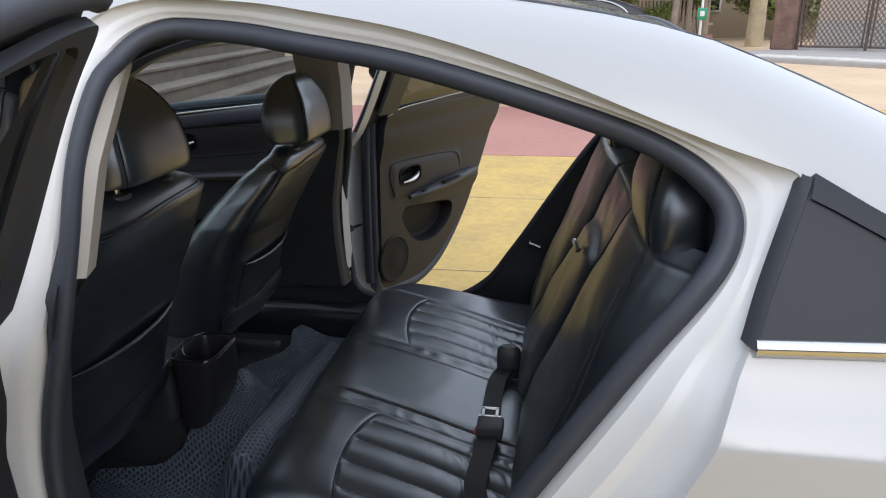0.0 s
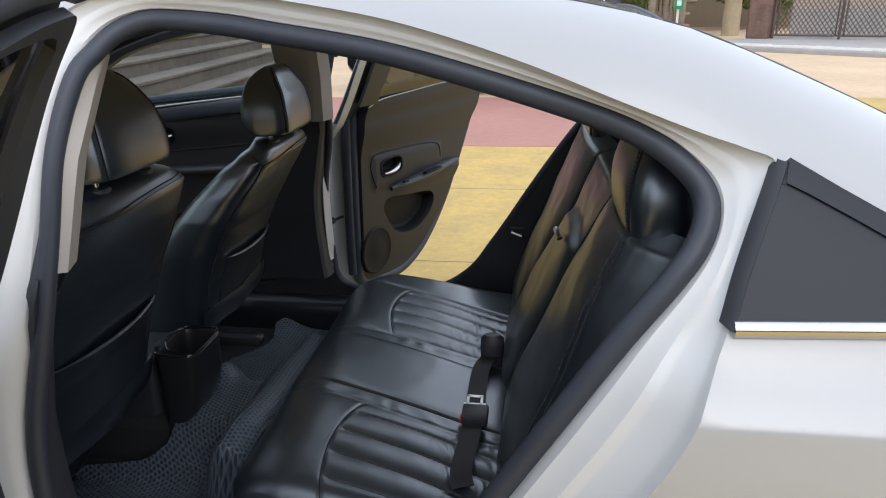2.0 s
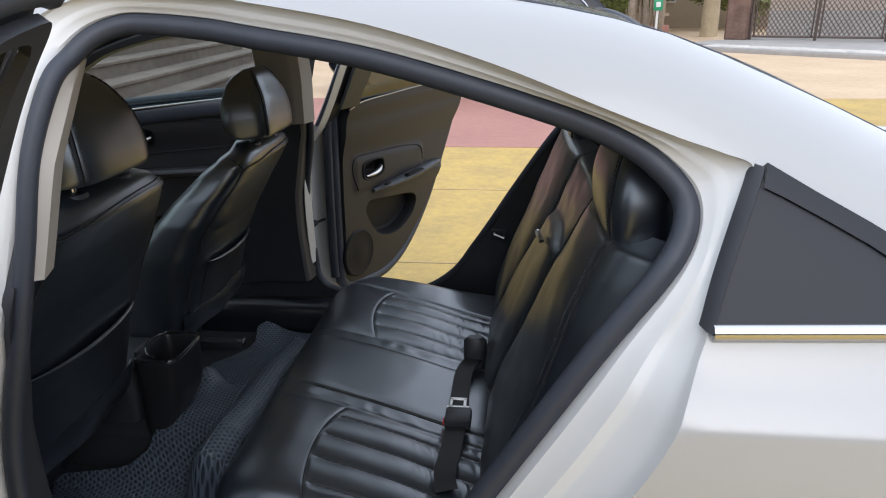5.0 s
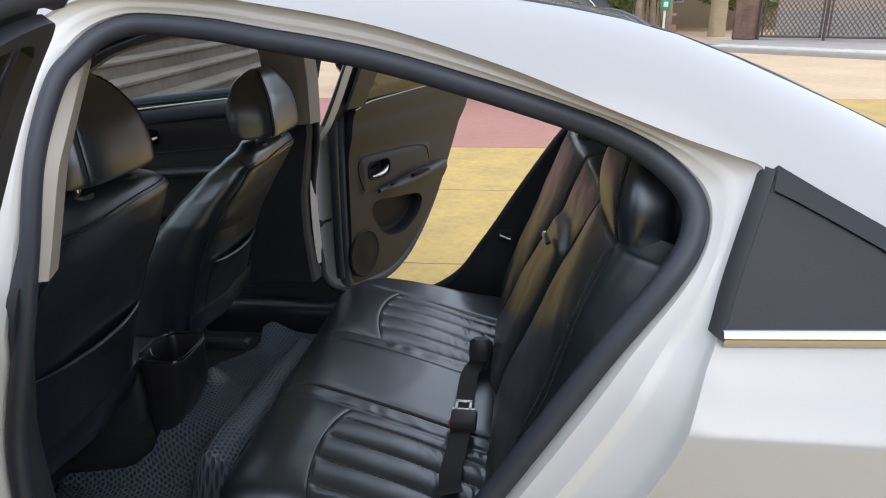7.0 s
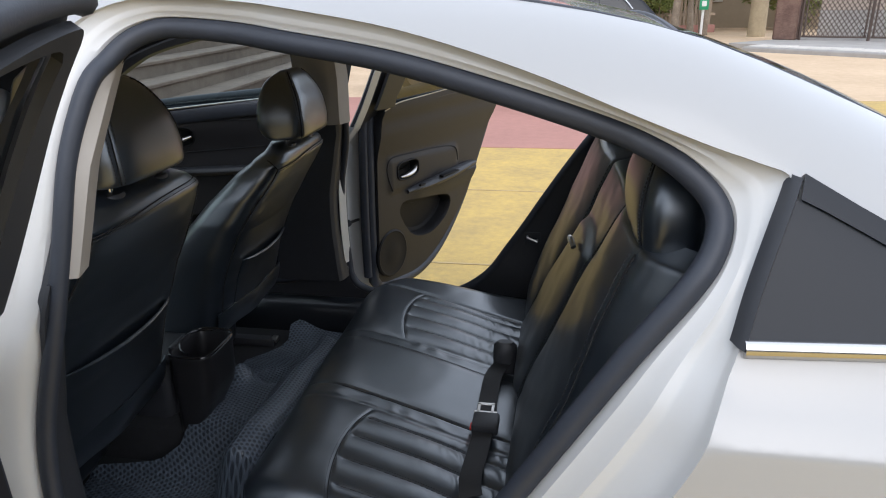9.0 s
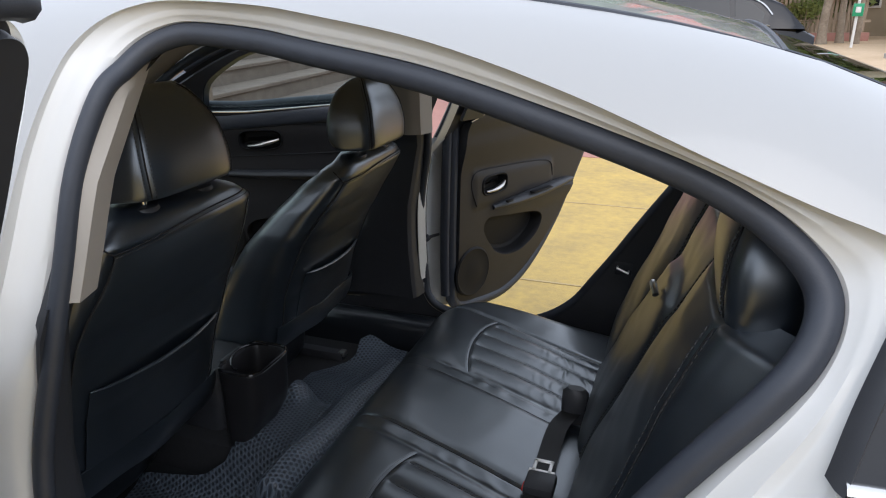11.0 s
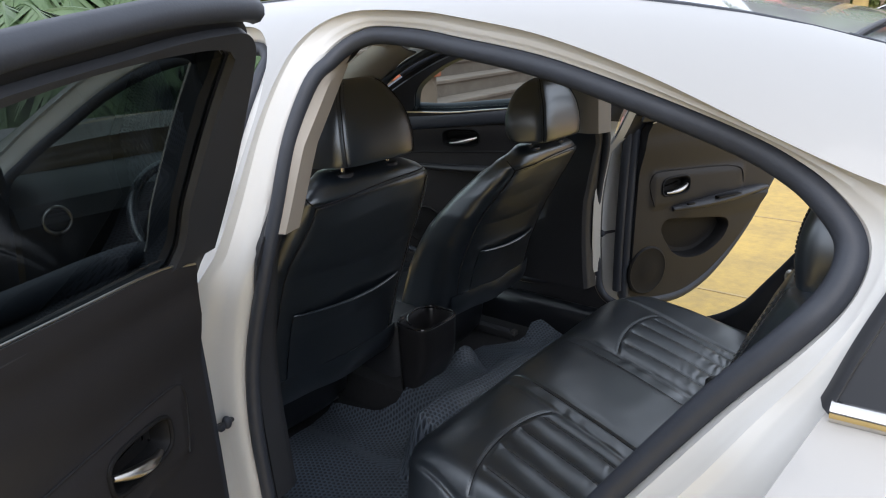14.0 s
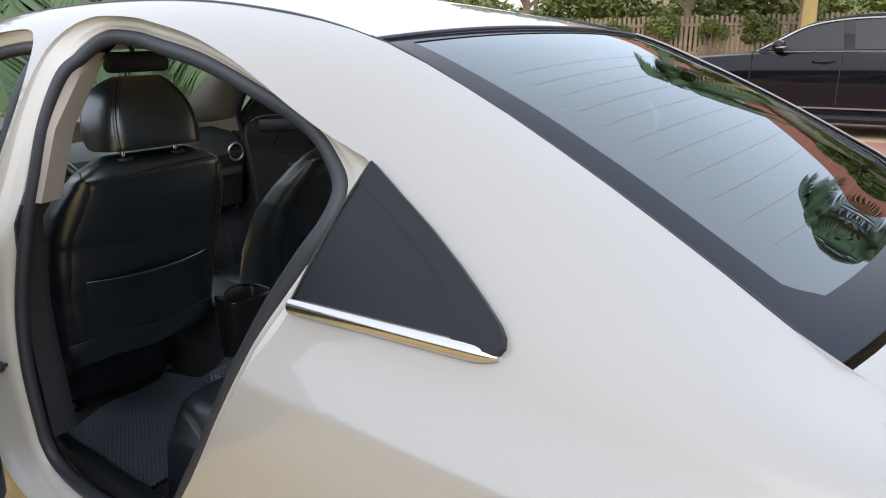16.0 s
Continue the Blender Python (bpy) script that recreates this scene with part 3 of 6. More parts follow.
    rb = [rv.verts.new((x, iy(x, z) + 0.006, z)) for x, z in wide]
    for i in range(len(win)):
        rv.faces.new((ra[i], ra[i - 1], rb[i - 1], rb[i]))
    put("window_channel", thicken(rv, 0.004), RUBBER, d, "black glass run channel")
    # rubber seal round the trim
    big = grow([Vector(p) for p in trim], 0.016)
    put("door_gasket", tube([(p.x, 0.115, p.y) for p in big], 0.022, 10, True), RUBBER, d)
    if far and not front:
        # a second, broader lip of rubber along the hinge side
        lip = [p for p in evenly([tuple(p) for p in grow([Vector(p) for p in trim], 0.044)], 4) if p.x < 0.02 and 0.40 < p.y < 1.02]
        lip.sort(key=lambda p: p.y)
        put("hinge_seal", tube([(p.x, 0.112, p.y) for p in lip], 0.017, 10), RUBBER, d, "broad black rubber seal on the hinge side")
    # trim panel
    hx0, hz0 = (-0.79, 0.93) if front else (0.205, 0.798)

    def trim_y(x, z):
        y = 0.128 + 0.016 * smoothstep(0.36, 0.6, z) + 0.022 * smoothstep(0.85, 0.98, z) + 0.014 * smoothstep(1.0, 1.06, z)
        if not front:
            y += 0.008 * smoothstep(0.075, 0.095, x) * (1 - smoothstep(0.575, 0.60, x)) * smoothstep(0.715, 0.735, z) * (1 - smoothstep(0.83, 0.86, z - 0.02 + 0.06 * x))
            y += 0.014 * smoothstep(0.62, 0.69, z) * (1 - smoothstep(0.70, 0.72, z)) * smoothstep(0.15, 0.3, x)
        return y
    if front:
        pocket = [(-0.88, 0.56), (-0.80, 0.60), (-0.5, 0.60), (-0.34, 0.57), (-0.36, 0.50), (-0.5, 0.46), (-0.75, 0.46), (-0.86, 0.49)]
    else:
        pocket = [(0.150, 0.630), (0.165, 0.660), (0.205, 0.668), (0.33, 0.652), (0.45, 0.635), (0.515, 0.618), (0.535, 0.585), (0.505, 0.530), (0.44, 0.492), (0.38, 0.478), (0.30, 0.486), (0.235, 0.515), (0.19, 0.56), (0.163, 0.60)]
    pocket = [Vector((p.x, p.y)) for p in spline([(*p, 0) for p in pocket], 56)]
    gw, gh = (0.082, 0.038) if front else (0.070, 0.034)
    grip = [Vector((hx0 + gw * math.copysign(abs(math.cos(t)) ** 0.55, math.cos(t)), hz0 + gh * math.copysign(abs(math.sin(t)) ** 0.55, math.sin(t)))) for t in [k * math.tau / 48 for k in range(48)]]
    bm = cdt_skin(trim, [[tuple(p) for p in pocket], [tuple(p) for p in grip]], (0.014, 0.014), lambda x, z: Vector((x, trim_y(x, z), z)))
    put("trim_panel", bm, DOORTRIM, d, "dark brown-grey moulded door trim")
    # pocket and handle recess darker than the trim, their shade put into colour
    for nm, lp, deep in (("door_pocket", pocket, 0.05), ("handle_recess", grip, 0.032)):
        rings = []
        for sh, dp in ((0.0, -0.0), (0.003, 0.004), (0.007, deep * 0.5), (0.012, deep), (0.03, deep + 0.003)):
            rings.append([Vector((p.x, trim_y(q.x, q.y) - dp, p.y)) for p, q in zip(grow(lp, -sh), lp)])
        put(nm, loft(rings, cap=False), RECESS, d, "moulded recess with its shade put into the dark colour")
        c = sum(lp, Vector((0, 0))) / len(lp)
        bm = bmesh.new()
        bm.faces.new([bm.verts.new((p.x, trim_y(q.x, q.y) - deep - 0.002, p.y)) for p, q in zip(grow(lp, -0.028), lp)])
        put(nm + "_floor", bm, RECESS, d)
    if not front and far:
        bm = bmesh.new()
        k0 = [(p, q) for p, q in zip(grow(REAR_LOOP, 0.050), grow(REAR_LOOP, 0.088)) if q.x < 0.05 and 0.44 < p.y < 1.36]
        vs = [(bm.verts.new((p.x, iy(p.x, p.y) + 0.012, p.y)), bm.verts.new((q.x, iy(q.x, q.y) + 0.012, q.y))) for p, q in k0]
        for (a0, a1), (b0, b1) in zip(vs, vs[1:]):
            if (a0.co - b0.co).length < 0.2:
                bm.faces.new((a0, a1, b1, b0))
        put("hinge_flange", thicken(bm, 0.003), JAMB, d, "white painted hinge flange")
    bm = bmesh.new()
    big2 = [Vector(p) for p in trim]
    a = [bm.verts.new((p.x, trim_y(p.x, p.y), p.y)) for p in big2]
    b = [bm.verts.new((p.x, 0.10, p.y)) for p in grow(big2, 0.004)]
    for i in range(len(a)):
        bm.faces.new((a[i], a[(i + 1) % len(a)], b[(i + 1) % len(a)], b[i]))
    put("trim_edge", bm, PLASTIC, d)
    # arm rest, lever, speaker
    if front:
        pts = [(-1.0, 0.80), (-0.8, 0.79), (-0.5, 0.78), (-0.28, 0.775)]
    else:
        pts = [(0.20, 0.705), (0.30, 0.708), (0.45, 0.714), (0.60, 0.722), (0.70, 0.724), (0.745, 0.720)]
    prof = []
    for i, (x, z) in enumerate([(p.x, p.y) for p in spline([(*p, 0) for p in pts], 24, False)]):
        k = math.sin(math.pi * min(max(i / 23, 0.02), 0.98)) ** 0.45
        w, hh = 0.010 + 0.038 * k, 0.005 + 0.014 * k
        prof.append([Vector((x, 0.135 + w * 0.5 + w * 0.62 * math.cos(t) * (1 if math.cos(t) > 0 else 0.9), z + hh * math.sin(t))) for t in [j * math.tau / 14 for j in range(14)]])
    put("armrest", loft(prof), PLASTIC, d, "black padded armrest")
    if not front:
        seam = spline([(x, trim_y(x, z) + 0.001, z) for x, z in ((0.098, 0.732), (0.078, 0.80), (0.080, 0.838), (0.11, 0.861), (0.24, 0.858), (0.40, 0.849), (0.52, 0.837), (0.570, 0.817), (0.592, 0.762))], 60, False)
    else:
        seam = spline([(x, trim_y(x, z) + 0.001, z) for x, z in ((-1.08, 0.88), (-1.03, 0.95), (-0.95, 0.985), (-0.8, 0.992), (-0.5, 0.985), (-0.38, 0.962), (-0.325, 0.915), (-0.335, 0.885), (-0.45, 0.872), (-0.7, 0.866), (-0.95, 0.862), (-1.06, 0.865), (-1.08, 0.88))], 120, False)
    # pale lip where the trim meets the glass, and on the front doors a rolled upper pad
    lip = [(x, z + 0.002) for x, z in trim if z > (1.0 if front else 1.035)]
    lip = sorted(lip)
    put("glass_lip", tube([(x, trim_y(x, z) - 0.004, z) for x, z in lip], 0.0035 if front else 0.0022, 6), SATIN, d, "thin bright lip along the glass")
    if front:
        rows = []
        for i in range(25):
            x = -1.12 + 0.86 * i / 24
            zc = 0.995 + 0.045 * smoothstep(-1.15, -0.3, x)
            rows.append([Vector((x, trim_y(x, zc) - 0.004 + 0.016 * math.cos(t) * (1 if math.cos(t) > 0 else 0.3), zc + 0.034 * math.sin(t))) for t in [j * math.tau / 16 for j in range(16)]])
        put("upper_pad", loft(rows), RUBBER, d, "soft blue-black upper door pad")
    put("insert_seam", tube(seam, 0.0026, 6), SEAM, d)
    lev = []
    for i in range(12):
        t = i / 11
        lev.append((hx0 - gw * 0.62 + gw * 1.50 * t, trim_y(hx0, hz0) - 0.010 + 0.018 * math.sin(math.pi * (0.1 + 0.8 * t)), hz0 - 0.024 + 0.024 * t ** 1.5))
    put("door_handle", tube(lev, [0.0042 + 0.0075 * math.sin(math.pi * (0.12 + 0.76 * i / 11)) ** 2 * (0.45 + 0.55 * i / 11) for i in range(12)], 12, flat=1.3), SATIN, d, "satin chrome pull lever")
    if not front:
        # lock switch, and a flat dark strip as the shade of the armrest's grip cup
        put("lock_switch", box(hx0 + 0.035, hx0 + 0.070, 0.176, 0.190, 0.722, 0.731, 0.003), RECESS, d, "small black switch")
        put("grip_cup", box(0.40, 0.53, 0.172, 0.196, 0.728, 0.735, 0.003), RECESS, d, "flat dark strip standing for the shade in the armrest's grip cup")
    put("handle_bezel", tube([(p.x, trim_y(p.x, p.y) + 0.001, p.y) for p in grow(grip, 0.002)], 0.0040, 8, True), RECESS, d)
    sx, sz, sr = (-0.98, 0.52, 0.09) if front else (0.090, 0.474, 0.098)
    rings = []
    for rr, yy in ((sr, 0.125), (sr, 0.145), (sr * 0.93, 0.149), (sr * 0.85, 0.146), (sr * 0.4, 0.152), (0.004, 0.153)):
        rings.append([Vector((sx + rr * math.cos(t), yy, sz + rr * math.sin(t))) for t in [k * math.tau / 40 for k in range(40)]])
    put("speaker_grille", loft(rings), RECESS, d, "round black speaker grille")
    return d


door(False, False, 66, (-0.048, -0.056))
door(False, True, 66.7)
door(True, False, 62)
door(True, True, 25)

# check straps between pillar and open door
for far, a, b in ((False, (-0.077, 0.084, 0.65), (-0.062, -0.03, 0.646)), (True, (-0.03, 0.11, 0.640), (-0.005, 0.035, 0.636))):
    bm = tube([a, Vector(a).lerp(Vector(b), 0.5), b], 0.006, 8)
    st = part("check_strap", mirrored(bm, far), PLASTIC, car, "black door check strap")
    e = Vector(a).lerp(Vector(b), 0.15)
    bm = bmesh.new()
    bmesh.ops.create_uvsphere(bm, u_segments=14, v_segments=8, radius=0.011, matrix=Matrix.Translation(e) @ Matrix.Diagonal((1, 0.9, 1.3, 1)))
    box(e.x - 0.008, e.x + 0.008, e.y - 0.022, e.y - 0.008, e.z - 0.012, e.z + 0.004, 0.003, 1, bm)
    part("strap_stop", mirrored(bm, far), RUBBER, st)

# ---------------------------------------------------------------- interior lining
for far in (False, True):
    holes = [[(p.x, p.y) for p in grow(REAR_LOOP, -0.012)], [(p.x, p.y) for p in grow(FRONT_LOOP, -0.012)]]
    bm = cdt_skin([(-1.35, 0.25), (-1.35, 0.95), (-0.17, 0.95), (-0.13, 1.15), (-0.08, 1.40), (0.25, 1.425), (0.6, 1.40), (0.9, 1.34), (1.1, 1.26), (1.25, 1.15), (1.25, 0.25)], holes, (0.06, 0.06),
                  lambda x, z: Vector((x, flange_y(x, z) + 0.03 + 0.035 * smoothstep(1.24, 1.36, z), z)))
    part("side_lining", mirrored(bm, far), PLASTIC, car, "black inner side lining")

    def pillar(u, v):
        z = 1.04 + 0.325 * u
        along = sorted((p.y, p.x, d) for p, d in zip(REAR_LOOP, REAR_DEPTH) if p.x < 0.055 and p.y > 0.9)
        sx = lerp(min(z, 1.36), [(a, b) for a, b, c in along])
        sy = lerp(min(z, 1.36), [(a, c) for a, b, c in along])
        x0 = -0.006 + 0.105 * (z - 1.04)
        y0 = max(0.138 + 0.58 * (z - 1.04), sy + 0.012)
        row = [(sx + 0.020, sy + 0.008), (x0 + 0.030, y0 + 0.006), (x0 + 0.012, y0 + 0.052), (x0 - 0.02, y0 + 0.066), (x0 - 0.12, y0 + 0.06), (x0 - 0.15, y0 - 0.01)]
        k = min(int(v * 5), 4)
        t = v * 5 - k
        return Vector((row[k][0] * (1 - t) + row[k + 1][0] * t, row[k][1] * (1 - t) + row[k + 1][1] * t, z))
    part("pillar_trim", mirrored(thicken(grid(16, 15, pillar), 0.006), far), GREYTRIM, car, "light grey-beige pillar trim")

    def lower_pillar(u, v):
        z = 0.44 + 0.60 * u
        i = min(REAR_LOOP, key=lambda p: abs(p.y - z) + (10 if p.x > 0.2 else 0))
        x0 = i.x + 0.012
        y0 = flange_y(x0, z) + 0.022
        w = 0.05
        # low part reaches forward only to close the camera's view past the seat
        e = 0.20 + 0.17 * (1 - smoothstep(0.60, 0.72, z))
        row = [(x0 - 0.004, y0), (x0 - 0.012, y0 + w), (x0 - 0.02, y0 + w + 0.012), (x0 - e + 0.05, y0 + w + 0.012), (x0 - e + 0.01, y0 + w), (x0 - e, y0 - 0.01)]
        k = min(int(v * 5), 4)
        t = v * 5 - k
        return Vector((row[k][0] * (1 - t) + row[k + 1][0] * t, row[k][1] * (1 - t) + row[k + 1][1] * t, z))
    part("lower_pillar_trim", mirrored(thicken(grid(14, 15, lower_pillar), 0.006), far), PLASTIC, car, "black lower pillar trim, stretched forward low down to block the camera's view")
    # glossy sill cover
    pr = [(0.115, 0.315), (0.119, 0.338), (0.130, 0.354), (0.15, 0.361), (0.175, 0.360), (0.198, 0.350), (0.214, 0.330), (0.222, 0.30), (0.226, 0.245), (0.12, 0.245)]
    part("sill_trim", mirrored(loft([[Vector((x, y + 0.02, z)) for y, z in pr] for x in (-1.1, -0.5, 0.0, 0.25, 0.45)]), far), SILLBLACK, car, "glossy black sill cover")
    # windscreen pillar trim
    def screen_pillar(u, v):
        x = -1.50 + 0.78 * u
        zf = lerp(x, [(-1.50, 0.99), (-1.22, 1.03), (-1.15, 1.09), (-1.0, 1.19), (-0.8, 1.29), (-0.6, 1.355)])
        ye, ze = edge_at(x)
        a, b = Vector((x, flange_y(x, zf) + 0.035, zf)), Vector((x, ye + 0.055, ze - 0.02))
        return a.lerp(b, v) + Vector((0, 0.03 * math.sin(math.pi * v), -0.012 * math.sin(math.pi * v)))
    part("screen_pillar_trim", mirrored(thicken(grid(24, 8, screen_pillar), 0.005), far), GREYTRIM, car, "light screen pillar trim")

part("headliner", thicken(edge_grid(-0.80, 0.93, 30, 20, 0.03, 0.045, 0.03), 0.006), HEADLINER, car, "light cloth headliner")
part("floor_pan", box(-1.6, 1.95, 0.12, 1.68, 0.20, 0.245, 0.01), CARPET, car, "black carpeted floor")
tun = [[Vector((x, 0.9 + s * w, z)) for s, w, z in ((-1, 0.16, 0.24), (-1, 0.13, 0.33), (-1, 0.09, 0.355), (1, 0.09, 0.355), (1, 0.13, 0.33), (1, 0.16, 0.24))] for x in (-1.4, -0.3, 0.2)]
part("floor_tunnel", loft(tun), CARPET, car)
part("rear_bulkhead", box(0.98, 1.02, 0.2, 1.6, 0.25, 1.02, 0.01), PLASTIC, car)
part("parcel_shelf", box(0.90, 1.60, 0.25, 1.55, 0.995, 1.01, 0.004), PLASTIC, car, "black parcel shelf")


# ---------------------------------------------------------------- seats
def squircle(cx, cy, hx, hy, n, e=3.0):
    out = []
    for k in range(n):
        t = k * math.tau / n
        c, s = math.cos(t), math.sin(t)
        out.append((cx + hx * math.copysign(abs(c) ** (2 / e), c), cy + hy * math.copysign(abs(s) ** (2 / e), s)))
    return out


SEAT_BACK = [(0.40, -0.27), (0.52, -0.235), (0.70, -0.190), (0.85, -0.135), (1.00, -0.058), (1.055, -0.034), (1.085, -0.05), (1.105, -0.085)]
SEAT_DEEP = [(0.40, 0.24), (0.55, 0.26), (0.70, 0.245), (0.85, 0.21), (0.95, 0.175), (1.03, 0.145), (1.07, 0.11), (1.105, 0.05)]
SEAT_HALF = [(0.40, 0.255), (0.55, 0.272), (0.80, 0.276), (0.90, 0.268), (0.97, 0.250), (1.02, 0.230), (1.06, 0.208), (1.085, 0.17), (1.105, 0.12)]


def seat_back_x(y, z):
    """The back face of a front seat at a distance y from its middle."""
    th, hw = lerp(z, SEAT_DEEP), lerp(z, SEAT_HALF)
    k = min(abs(y) / hw, 0.999)
    return lerp(z, SEAT_BACK) - th / 2 + th / 2 * (1 - k ** 3.4) ** (1 / 3.4)


def front_seat(yc, dz, lean, pocket_half, low, name_label):
    seat = tagged(new("front_seat"), name_label)
    seat.empty_display_size = 0.05
    seat.parent = car
    at = lambda x, y, z: Vector((x + lerp(z, lean), yc + y, z + dz))

    def crease(y, z):
        """How far the back face sinks along the cover's sewn lines."""
        top = shoulder_z(y)
        side = side_seam(z)
        d = 0.0035 * math.exp(-((z - top) / 0.007) ** 2) * (abs(y) < 0.23)
        if z < 1.05:
            d += 0.003 * math.exp(-((abs(y) - side) / 0.006) ** 2)
        d += 0.0022 * math.exp(-((z - 0.866 + 0.012 * math.cos(y * 8)) / 0.006) ** 2) * smoothstep(0.0, 0.16, abs(y))
        return d
    rows = []
    for i in range(111):
        z = low + (1.105 - low) * i / 110
        back, th, hw = lerp(z, SEAT_BACK), lerp(z, SEAT_DEEP), lerp(z, SEAT_HALF)
        ring = squircle(back - th / 2, 0, th / 2, hw, 150, 3.4)
        out = []
        for x, y in ring:
            x += 0.003 * noise.noise(Vector((y * 7 + yc * 5, z * 7, 2))) + 0.0012 * noise.noise(Vector((y * 18 + yc * 3, z * 26, 5)))
            if x > back - th / 2:
                x -= crease(y, z)
            out.append(at(x, y, z))
        rows.append(out)
    bk = loft(rows)
    for _ in range(3):
        bmesh.ops.smooth_vert(bk, verts=[v for v in bk.verts if low + 0.03 < v.co.z - dz < 1.098], factor=0.4, use_axis_x=True, use_axis_y=True, use_axis_z=True)
    part("backrest", bk, LEATHER, seat, "black leather backrest with stitched cover")
    # base shrunk and coloured near black to stand for shade under the seat
    rows = [[at(x, y, z) for x, y in squircle(-0.60, 0, 0.235 - g, 0.22 - g, 44, 4)] for z, g in ((0.30, 0.04), (0.34, 0.01), (0.42, 0.0), (0.47, 0.01), (0.50, 0.05), (0.505, 0.12))]
    part("seat_base", loft(rows), SILLBLACK, seat)
    # seat rails on the floor
    for sy in (-0.17, 0.17):
        end = -0.245 if yc > 1 else -0.47
        rail = part("seat_rail", box(-0.80, end, yc + sy - 0.018, yc + sy + 0.018, 0.244, 0.275, 0.004), PLASTIC, seat, "dark metal seat rail")
        part("rail_end", box(end - 0.015, end + 0.008, yc + sy - 0.014, yc + sy + 0.014, 0.262, 0.280, 0.003), SATIN, rail, "bare metal rail end")
    # cover seams on the back: under the shoulders, down both sides, above the pocket
    runs = [[(-0.186 + 0.39 * i / 30, shoulder_z(-0.186 + 0.39 * i / 30)) for i in range(31)]]
    for sy in (-1, 1):
        runs.append([(sy * side_seam(z), z) for z in [1.046 - (1.0 - low) * i / 30 for i in range(31)]])
    for run in runs:
        part("cover_seam", tube([at(seat_back_x(y, z) - 0.0004, y, z) for y, z in run], 0.0014, 6), SEAM, seat)
        stitch = bmesh.new()
        for i in range(0, 30, 1):
            (y0, z0), (y1, z1) = run[i], run[i + 1]
            a, b = at(seat_back_x(y0, z0 - 0.006) + 0.0012, y0, z0 - 0.006), at(seat_back_x(y1, z1 - 0.006) + 0.0012, y1, z1 - 0.006)
            for k in range(2):
                tube([a.lerp(b, k / 2 + 0.06), a.lerp(b, k / 2 + 0.40)], 0.0008, 4, bm=stitch)
        part("stitching", stitch, THREAD, seat, "grey stitching")
    # from the shoulder's corner forward over the side
    for sy in (-1, 1):
        pts = []
        for i in range(14):
            z = 1.046 + 0.026 * i / 13
            th, hw, back = lerp(z, SEAT_DEEP), lerp(z, SEAT_HALF), lerp(z, SEAT_BACK)
            k = min(0.186 / hw + (1 - 0.186 / hw) * (i / 13) ** 0.7, 0.9999)
            pts.append(at(back - th / 2 + (th / 2) * (1 - k ** 3.4) ** (1 / 3.4) + 0.0006, sy * hw * k, z))
        part("shoulder_seam", tube(pts, 0.0016, 6), SEAM, seat)

    def pocket(u, v):
        y = -pocket_half * 1.06 + 2.12 * pocket_half * u
        z = low + 0.07 + (0.69 - low - 0.012 * math.sin(math.pi * u)) * v
        bulge = 0.003 + 0.013 * math.sin(math.pi * u) ** 0.6 * v ** 2 + 0.002 * noise.noise(Vector((y * 14, z * 14, yc))) * v
        return at(seat_back_x(y, z) + bulge, y, z)
    part("back_pocket", thicken(grid(40, 24, pocket), 0.003), LEATHER, seat, "slack black leather back pocket")
    part("pocket_piping", tube([pocket(i / 30, 1.0) + Vector((0.002, 0, 0.001)) for i in range(31)], [0.0015 + 0.0032 * math.sin(math.pi * i / 30) ** 0.5 for i in range(31)], 8), LEATHER, seat, "shiny piping on the pocket edge")

    def flap(u, v):
        y = -0.235 + 0.47 * u
        z = low - 0.012 + 0.078 * v + 0.004 * math.sin(u * 9)
        return at(seat_back_x(y * 0.97, max(z, 0.41)) + 0.005 + 0.006 * math.sin(math.pi * v) + 0.003 * math.sin(u * 14 + yc), y, z)
    part("cover_flap", thicken(grid(40, 8, flap), 0.004), LEATHER, seat, "loose lower flap of the seat cover")

    # head restraint: a flat back panel sewn to rounded sides
    def head_ring(u, n, grown=0.0):
        z = 1.117 + 0.185 * u
        xb = curve(u, [(0, -0.034), (0.06, -0.028), (0.3, -0.030), (0.6, -0.045), (0.85, -0.073), (0.95, -0.090), (1, -0.105)])
        th = curve(u, [(0, 0.095), (0.05, 0.120), (0.2, 0.138), (0.5, 0.132), (0.8, 0.092), (0.93, 0.05), (1, 0.012)])
        hw = curve(u, [(0, 0.124), (0.04, 0.130), (0.3, 0.131), (0.55, 0.121), (0.75, 0.104), (0.88, 0.086), (0.96, 0.068), (1, 0.05)])
        out = []
        for x, y in squircle(xb - th / 2, 0, th / 2 + grown, hw + grown, n, 4.2):
            w = 1 + 0.24 * smoothstep(0.0, th * 0.9, xb - x)
            d = 0.0025 * math.exp(-((abs(y) - hw * 0.86) / 0.004) ** 2) if x > xb - th / 2 and not grown else 0
            out.append(at(x - d, 0.01 + y * w, z))
        return out
    hd = loft([head_ring(i / 44, 120) for i in range(45)])
    for _ in range(2):
        bmesh.ops.smooth_vert(hd, verts=hd.verts[:], factor=0.4, use_axis_x=True, use_axis_y=True, use_axis_z=True)
    part("headrest", hd, LEATHER, seat, "padded black leather headrest with stitched seams")
